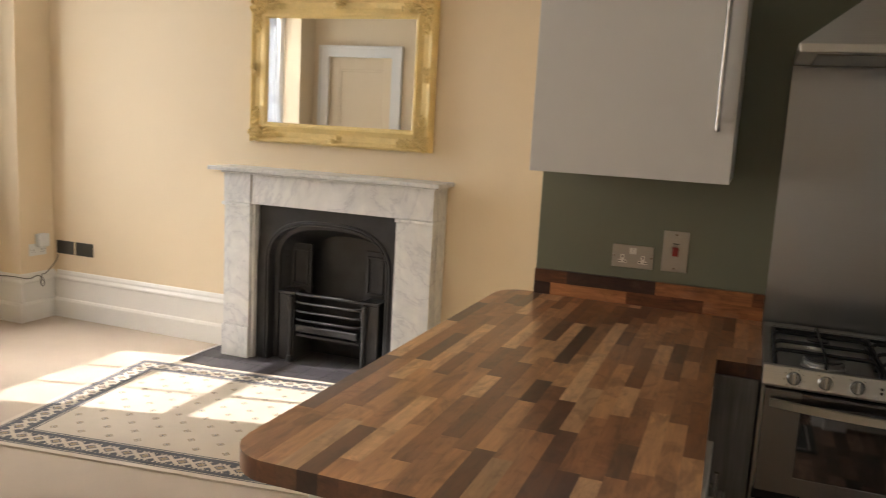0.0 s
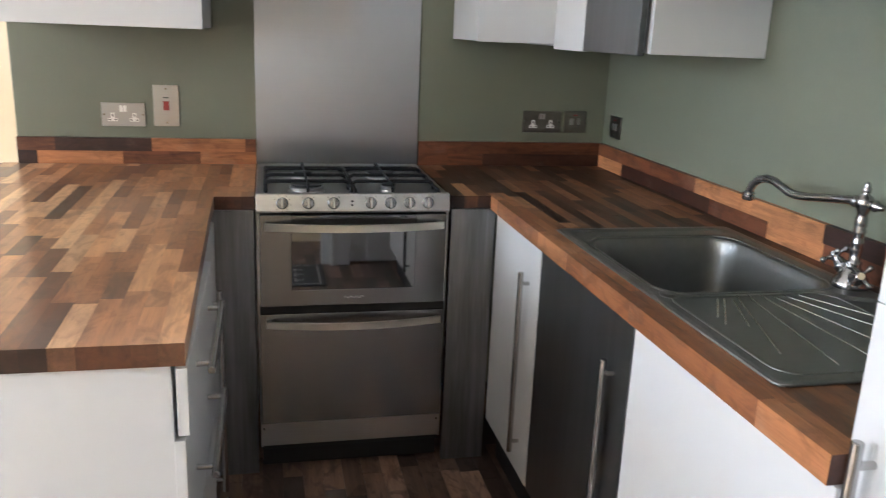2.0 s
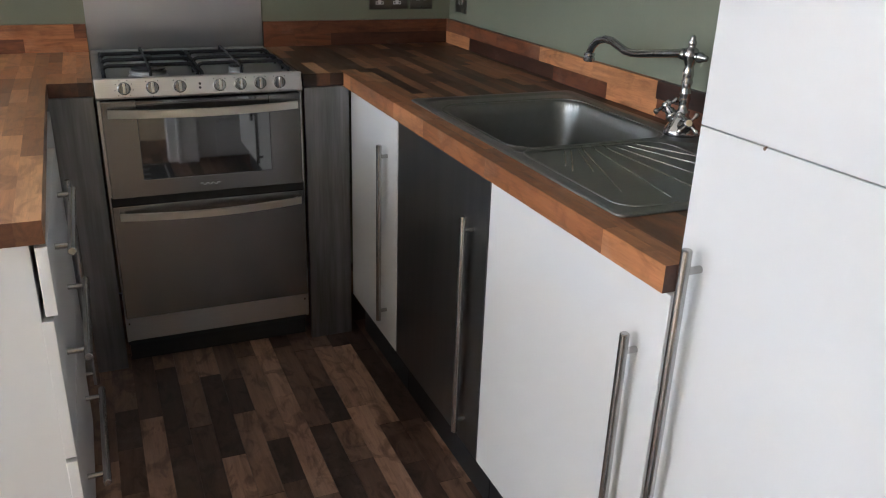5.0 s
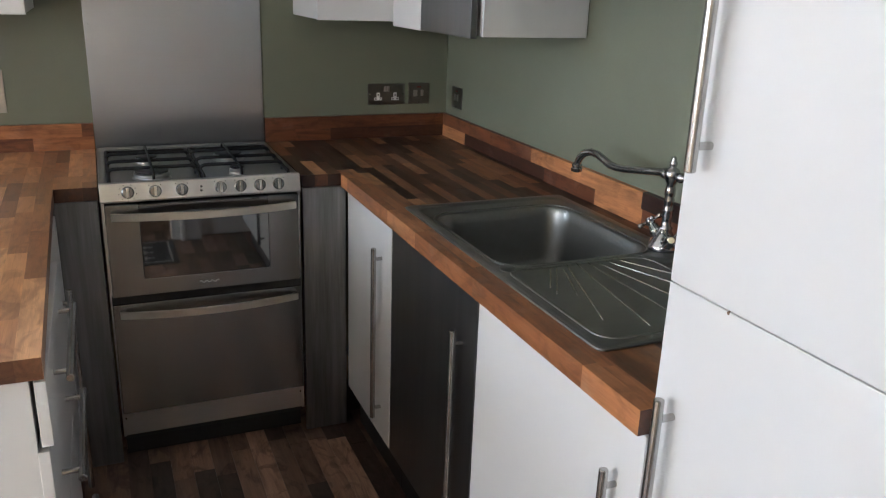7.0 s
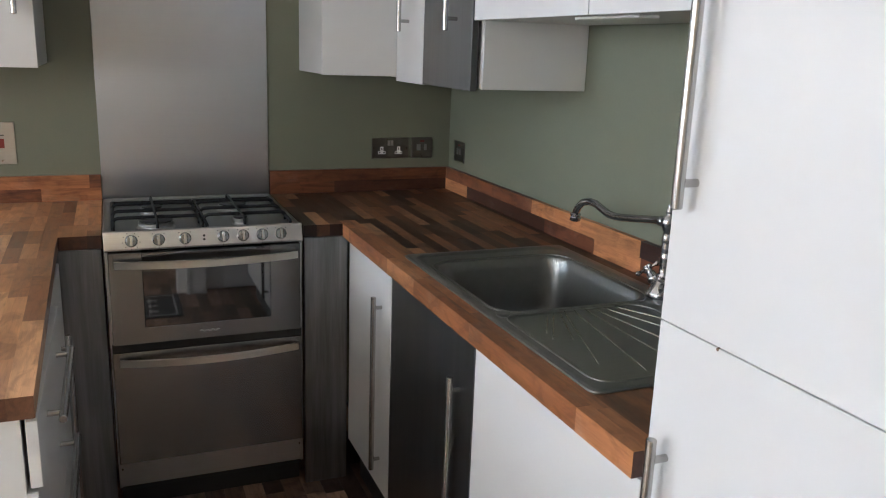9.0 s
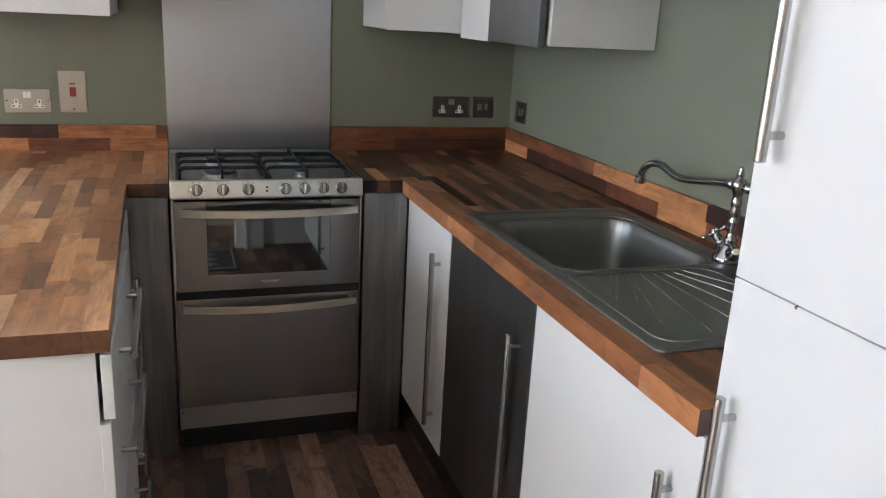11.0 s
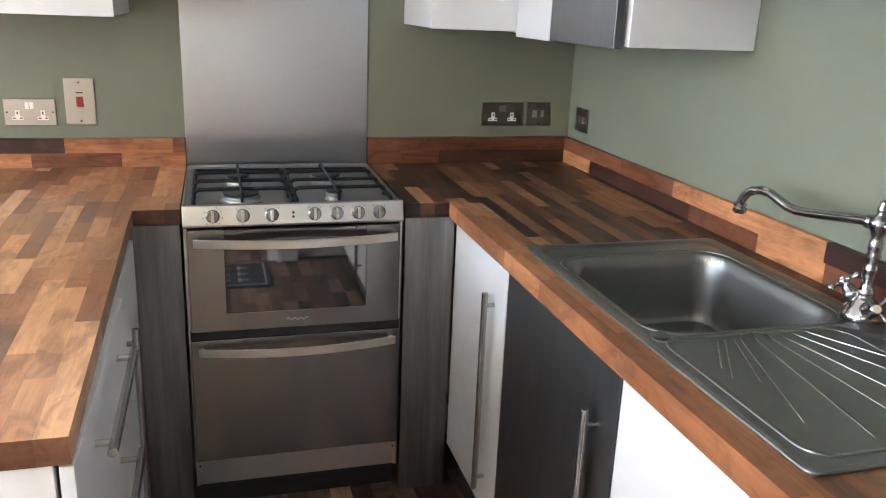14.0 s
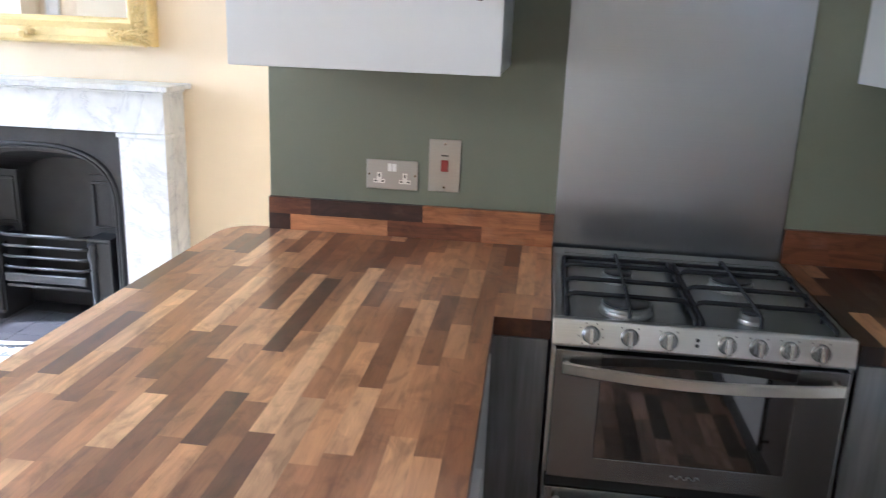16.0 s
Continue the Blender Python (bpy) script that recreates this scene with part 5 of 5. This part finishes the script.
# ---- living room: rug ----
def build_rug():
    m = pose(-3.28, 0.165, 0.0, 0, 0, 8.0)
    U, V = 2.05, 1.36
    rg = thing("rug", (-2.4, 0.9, 0), "cream rug with a slate blue patterned border and small motifs", "rug")

    def lay(name, rects, mat, z0, z1, parent=rg, label="", kind=""):
        bm = boxes(*[(a, b, c, d, z0, z1) for a, b, c, d in rects])
        bm.transform(m)
        return tagged(part(name, bm, mat, parent, label), kind=kind)

    field = lay("rug_body", [(0, U, 0, V)], RUG_BASE, 0.001, 0.009, label="cream wool pile")

    def ring(d0, d1):
        return [(d0, U - d0, d0, d1), (d0, U - d0, V - d1, V - d0), (d0, d1, d1, V - d1), (U - d1, U - d0, d1, V - d1)]
    lay("outer_stripe", ring(0.03, 0.036), RUG_BLUE, 0.009, 0.0098, field)
    lay("outer_band", ring(0.042, 0.064), RUG_BLUE, 0.009, 0.0100, field)
    lay("inner_band", ring(0.156, 0.180), RUG_BLUE, 0.009, 0.0100, field)
    lay("inner_stripe", ring(0.188, 0.194), RUG_BLUE, 0.009, 0.0098, field)
    teeth = []
    for d, w in ((0.064, 0.012), (0.146, 0.012)):
        n = int((U - 2 * d) / 0.022)
        for k in range(n):
            u = d + 0.011 + k * 0.022
            teeth += [(u, u + 0.011, d, d + w), (u, u + 0.011, V - d - w, V - d)]
        n = int((V - 2 * d) / 0.022)
        for k in range(n):
            v = d + 0.011 + k * 0.022
            teeth += [(d, d + w, v, v + 0.011), (U - d - w, U - d, v, v + 0.011)]
    lay("border_edging", teeth, RUG_BLUE, 0.009, 0.0099, field, kind="stuff")

    def diamonds(name, spots, r0, r1, mat, z1):
        bm = bmesh.new()
        for u, v, s in spots:
            o = [bm.verts.new((u + s * r1 * a, v + r1 * b, z1)) for a, b in ((1, 0), (0, 1), (-1, 0), (0, -1))]
            if r0:
                i = [bm.verts.new((u + s * r0 * a, v + r0 * b, z1)) for a, b in ((1, 0), (0, 1), (-1, 0), (0, -1))]
                for k in range(4):
                    bm.faces.new((o[k], o[(k + 1) % 4], i[(k + 1) % 4], i[k]))
            else:
                bm.faces.new(o)
        bm.transform(m)
        tagged(part(name, bm, mat, field), kind="stuff")
    spots = [(0.11 + 0.0915 * k, v, 1.15) for k in range(21) for v in (0.11, V - 0.11)] + [(u, 0.11 + 0.0877 * k, 1.1) for k in range(1, 13) for u in (0.11, U - 0.11)]
    diamonds("border_motif", spots, 0.017, 0.026, RUG_BLUE, 0.0104)
    diamonds("motif_heart", spots, 0, 0.015, RUG_TAN, 0.0102)
    between = [(0.11 + 0.0915 * (k + 0.5), v + s * 0.030, 1.0) for k in range(20) for v in (0.11, V - 0.11) for s in (-1, 1)]
    between += [(u + s * 0.030, 0.11 + 0.0877 * (k + 0.5), 1.0) for k in range(13) for u in (0.11, U - 0.11) for s in (-1, 1)]
    diamonds("border_filling", between, 0, 0.019, RUG_BLUE, 0.0101)
    dots = [(0.26 + 0.15 * i + (0.075 if j % 2 else 0), 0.25 + 0.088 * j, 1.0) for i in range(11) for j in range(11) if 0.26 + 0.15 * i + (0.075 if j % 2 else 0) < U - 0.23 and 0.25 + 0.088 * j < V - 0.22]
    diamonds("field_motif", dots, 0.013, 0.021, RUG_TAN, 0.0095)
    diamonds("field_dot", dots, 0, 0.007, RUG_BLUE, 0.0097)


build_rug()

# ---- living room: sockets and cable ----
for x in (-4.638, -4.462):
    m = plate_frame((x, LIV_Y, 0.508), (1, 0, 0), (0, 0, 1), (0, -1, 0))
    t_ = thing("blank_plate", (x, LIV_Y, 0.508), "black blank socket plate low on the cream wall", "wall plate", "blank plates")
    faceplate(t_, m, 0.162, 0.096, BLACK_PLASTIC, [])
m = plate_frame((LEFT_X, 1.90, 0.50), (0, 1, 0), (0, 0, 1), (1, 0, 0))
t_ = thing("double_socket", (LEFT_X, 1.90, 0.50), "white double power socket low on the window pier", "power socket")
faceplate(t_, m, 0.146, 0.086, WHITE_PLASTIC, [(-0.06, 0), (0.06, 0)])
for cu in (-0.036, 0.036):
    outlet(t_, m, cu, -0.009, WHITE_PLASTIC)
ad = thing("plug_adaptor", (LEFT_X + 0.03, 1.915, 0.53), "white plug-in adaptor in the wall socket", "plug")
bm = bmesh.new()
slab(bm, m, -0.030, 0.060, 0.020, 0.115, 0.0062, 0.062)
rounded(part("casing", bm, WHITE_PLASTIC, ad), 0.014, 3)
bm = bmesh.new()
pts = [(-4.70, 2.035, 0.455), (-4.702, 2.02, 0.42), (-4.71, 1.97, 0.375), (-4.712, 1.93, 0.350), (-4.71, 1.90, 0.343), (-4.708, 1.885, 0.30), (-4.708, 1.90, 0.262), (-4.706, 1.915, 0.29), (-4.706, 1.895, 0.325), (-4.71, 1.86, 0.345), (-4.714, 1.81, 0.33), (-4.712, 1.765, 0.335), (-4.722, 1.735, 0.345), (-4.76, 1.722, 0.35), (-4.83, 1.718, 0.348), (-4.95, 1.715, 0.34)]
fine = []
for i in range(len(pts) - 1):
    p0, p1, p2, p3 = (Vector(pts[max(0, min(len(pts) - 1, i + k))]) for k in (-1, 0, 1, 2))
    for k in range(5):
        u = k / 5
        fine.append(0.5 * (2 * p1 + (p2 - p0) * u + (2 * p0 - 5 * p1 + 4 * p2 - p3) * u * u + (3 * p1 - p0 - 3 * p2 + p3) * u ** 3))
sweep(bm, [p - Vector((0, 0, 0.022 * min(1, k / 12))) for k, p in enumerate(fine)], 0.0032, 6)
tagged(smooth(part("cable", bm, CABLE)), "thin grey cable looped along the skirting", "cable")


# ---- kitchen: doormat ----
MAT_GREY = surface("dark_grey_mat_pile", (0.055, 0.057, 0.062), 0.95, vary=0.25, grain=420, relief=0.8, stain=7)
MAT_PALE = surface("pale_grey_mat_print", (0.46, 0.46, 0.45), 0.95, vary=0.15, grain=420, relief=0.6, stain=9)
dm = thing("doormat", (0.02, -2.19, 0.0), "dark grey doormat with pale border and lettering on the floor", "doormat")
rounded(part("mat", boxes((-0.32, 0.36, -2.40, -1.97, 0.0005, 0.009)), MAT_GREY, dm), 0.003)
for b in ((-0.29, 0.33, -2.374, -2.366), (-0.29, 0.33, -2.004, -1.996), (-0.29, -0.282, -2.366, -2.004), (0.322, 0.33, -2.366, -2.004)):
    part("border_line", boxes((*b, 0.009, 0.0098)), MAT_PALE, dm)
for y in (-2.31, -2.21, -2.11):
    for k in range(5):
        x = -0.20 + 0.095 * k
        part("letter_bar", boxes((x, x + 0.016, y, y + 0.06, 0.009, 0.0098)), MAT_PALE, dm)
        part("letter_bar", boxes((x + 0.017, x + 0.055, y + 0.024, y + 0.036, 0.009, 0.0098)), MAT_PALE, dm)


# ---- wooden staves: worktops, upstands, floor ----
MESHES = {}


def stave_mesh(w, l, h, mat):
    key = (round(w, 4), round(l, 3), round(h, 4), mat.name)
    if key not in MESHES:
        me = bpy.data.meshes.new("stave")
        bm = boxes((-w / 2, w / 2, -l / 2, l / 2, -h / 2, h / 2))
        bm.to_mesh(me)
        bm.free()
        me.materials.append(mat)
        MESHES[key] = me
    return MESHES[key]


def stave(parent, centre, w, l, h, mat, turn=0.0, name="stave"):
    ob = new(name, stave_mesh(w, l, h, mat))
    ob.parent = parent
    ob.location = Vector(centre) - Vector(parent.location)
    ob.rotation_euler = (0, 0, turn)
    return ob


def run(a, b, rng, shortest, longest):
    """Lengths that fill a stretch from a to b."""
    cuts, p = [a], a - rng.uniform(0, shortest)
    while True:
        p += rng.choice([shortest + (longest - shortest) * k / 6 for k in range(7)])
        if p > b - 0.05:
            break
        if p > a + 0.05:
            cuts.append(p)
    cuts.append(b)
    return list(zip(cuts, cuts[1:]))


def worktop_rows(parent, xs, span, z0, z1, rng, mat, hole=None, corner=None, skew=None):
    for xa, xb in zip(xs, xs[1:]):
        xm = (xa + xb) / 2
        pieces = [span(xm)]
        if hole and hole[0] < xm < hole[1]:
            (a, b), = pieces
            pieces = [(a, hole[2]), (hole[3], b)]
        for a, b in pieces:
            for c, d in run(a, b, rng, 0.17, 0.44):
                if skew:
                    x_, y0, y1, r = corner
                    low = lambda x: y0 + r - math.sqrt(max(0, r * r - min(r, max(0, x_ + r - x)) ** 2))
                    high = lambda x: y1 - r + math.sqrt(max(0, r * r - min(r, max(0, x_ + r - x)) ** 2))
                    n = 6 if xa < x_ + r - 1e-4 else 1
                    sx = [xa + (xb - xa) * k / n for k in range(n + 1)]
                    outline = [(x, max(c, low(x))) for x in sx] + [(x, min(d, high(x))) for x in sx[::-1]]
                    bm = bmesh.new()
                    prism(bm, [(skew(x, y) - xm, y - (c + d) / 2) for x, y in outline], "z", -(z1 - z0) / 2, (z1 - z0) / 2)
                    bmesh.ops.remove_doubles(bm, verts=bm.verts, dist=1e-6)
                    me = bpy.data.meshes.new("stave")
                    bm.to_mesh(me)
                    bm.free()
                    me.materials.append(mat)
                    ob = new("stave", me)
                    ob.parent = parent
                    ob.location = Vector((xm, (c + d) / 2, (z0 + z1) / 2)) - Vector(parent.location)
                else:
                    stave(parent, (xm, (c + d) / 2, (z0 + z1) / 2 + rng.choice((-0.0001, 0, 0.0001))), xb - xa, d - c, z1 - z0, mat)


def steps(a, b, n):
    return [a + (b - a) * k / n for k in range(n + 1)]


rng = random.Random(11)
pen = thing("worktop", (-0.5, -0.3, 0.89), "oiled walnut block worktop on the peninsula with rounded corners", "worktop", "wooden worktops")
PEN_X0, PEN_X1, PEN_Y0 = -0.930, -0.100, -1.153


def pen_skew(x, y):
    """The aisle edge of the peninsula runs slightly out of square."""
    return x - 0.023 * (x - PEN_X0) / (PEN_X1 - PEN_X0) * min(1, (y - PEN_Y0) / (0.006 - PEN_Y0))


worktop_rows(pen, steps(PEN_X0, PEN_X1, 20), lambda x: (PEN_Y0, 0.605), 0.890, 0.930, rng, WORKTOP, corner=(PEN_X0, PEN_Y0, 0.605, 0.10), skew=pen_skew)
worktop_rows(pen, steps(-0.1228, -0.003, 3), lambda x: (0.006, 0.605), 0.890, 0.930, rng, WORKTOP)
wt = thing("worktop", (1.05, -0.5, 0.89), "oiled walnut block worktop round the sink", "worktop", "wooden worktops")
worktop_rows(wt, [0.735, 0.763, 0.790], lambda x: (-1.630, 0.055), 0.886, 0.930, rng, LIP_WOOD)
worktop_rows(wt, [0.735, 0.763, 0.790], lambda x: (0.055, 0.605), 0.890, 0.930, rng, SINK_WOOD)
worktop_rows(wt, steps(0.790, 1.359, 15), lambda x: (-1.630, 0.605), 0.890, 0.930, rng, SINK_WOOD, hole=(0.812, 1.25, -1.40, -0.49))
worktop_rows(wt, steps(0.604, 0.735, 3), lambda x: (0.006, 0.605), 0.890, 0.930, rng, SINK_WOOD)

UPSTANDS = (
    ("walnut upstand along the green wall behind the peninsula", "x", -0.806, -0.002, WALL_Y,
     ((0.196, "light"), (0.265, "mid"), (0.28, "light"), (0, "dark")), ((0.038, "mid"), (0.324, "light"), (0.32, "dark"), (0, "mid"))),
    ("walnut upstand along the green wall beside the cooker", "x", 0.602, 1.359, WALL_Y,
     ((0.50, "dark"), (0.14, "mid"), (0, "mid")), ((0.55, "mid"), (0, "mid"))),
    ("walnut upstand along the wall behind the sink", "y", -1.630, 0.587, RIGHT_X,
     ((0.225, "light"), (0.323, "dark"), (0.307, "dark"), (0.299, "mid"), (0.229, "light"), (0.33, "mid"), (0.28, "light"), (0, "mid")),
     ((0.130, "mid"), (0.320, "mid"), (0.312, "mid"), (0.311, "light"), (0.303, "light"), (0.20, "dark"), (0.31, "mid"), (0, "light"))))
for label, axis, a, b, face, lower, upper in UPSTANDS:
    up = thing("upstand", ((a + b) / 2, face, 0.93) if axis == "x" else (face, (a + b) / 2, 0.93), label, "upstand", "wooden upstands")
    for z0, z1, row in ((0.9302, 0.976, lower), (0.976, 1.022, upper)):
        d = b
        for length, tone in row:
            c = d - length if length else a
            if axis == "x":
                stave(up, ((c + d) / 2, face - 0.010, (z0 + z1) / 2), 0.018, d - c, z1 - z0, UPSTAND_TONES[tone], math.pi / 2)
            else:
                stave(up, (face - 0.010, (c + d) / 2, (z0 + z1) / 2), 0.018, d - c, z1 - z0, UPSTAND_TONES[tone])
            d = c

# floor strips
for xa, xb in zip(steps(-0.19, 0.785, 15), steps(-0.19, 0.785, 15)[1:]):
    for c, d in run(-2.45, 0.60, rng, 0.20, 0.50):
        stave(floor, ((xa + xb) / 2, (c + d) / 2, -0.003 + rng.choice((-0.0002, 0, 0.0002))), xb - xa - 0.0008, d - c - 0.0008, 0.006, FLOOR_WOOD, name="floor_strip")
bm = bmesh.new()
for xa, xb in zip(steps(-0.78, -0.19, 9) + steps(0.785, 1.36, 9), steps(-0.78, -0.19, 9)[1:] + [0.785] + steps(0.785, 1.36, 9)[1:]):
    if xb - xa < 0.2:
        for c, d in run(KIT_BACK, 0.60, rng, 0.20, 0.50):
            box(bm, xa, xb - 0.0008, c, d - 0.0008, -0.006, 0.0)
for xa, xb in zip(steps(-0.19, 0.785, 15), steps(-0.19, 0.785, 15)[1:]):
    for c, d in run(KIT_BACK, -2.45, rng, 0.20, 0.50):
        box(bm, xa, xb - 0.0008, c, d - 0.0008, -0.006, 0.0)
tagged(part("floor_strips_beyond", bm, FLOOR_ISLANDS, floor), kind="stuff")
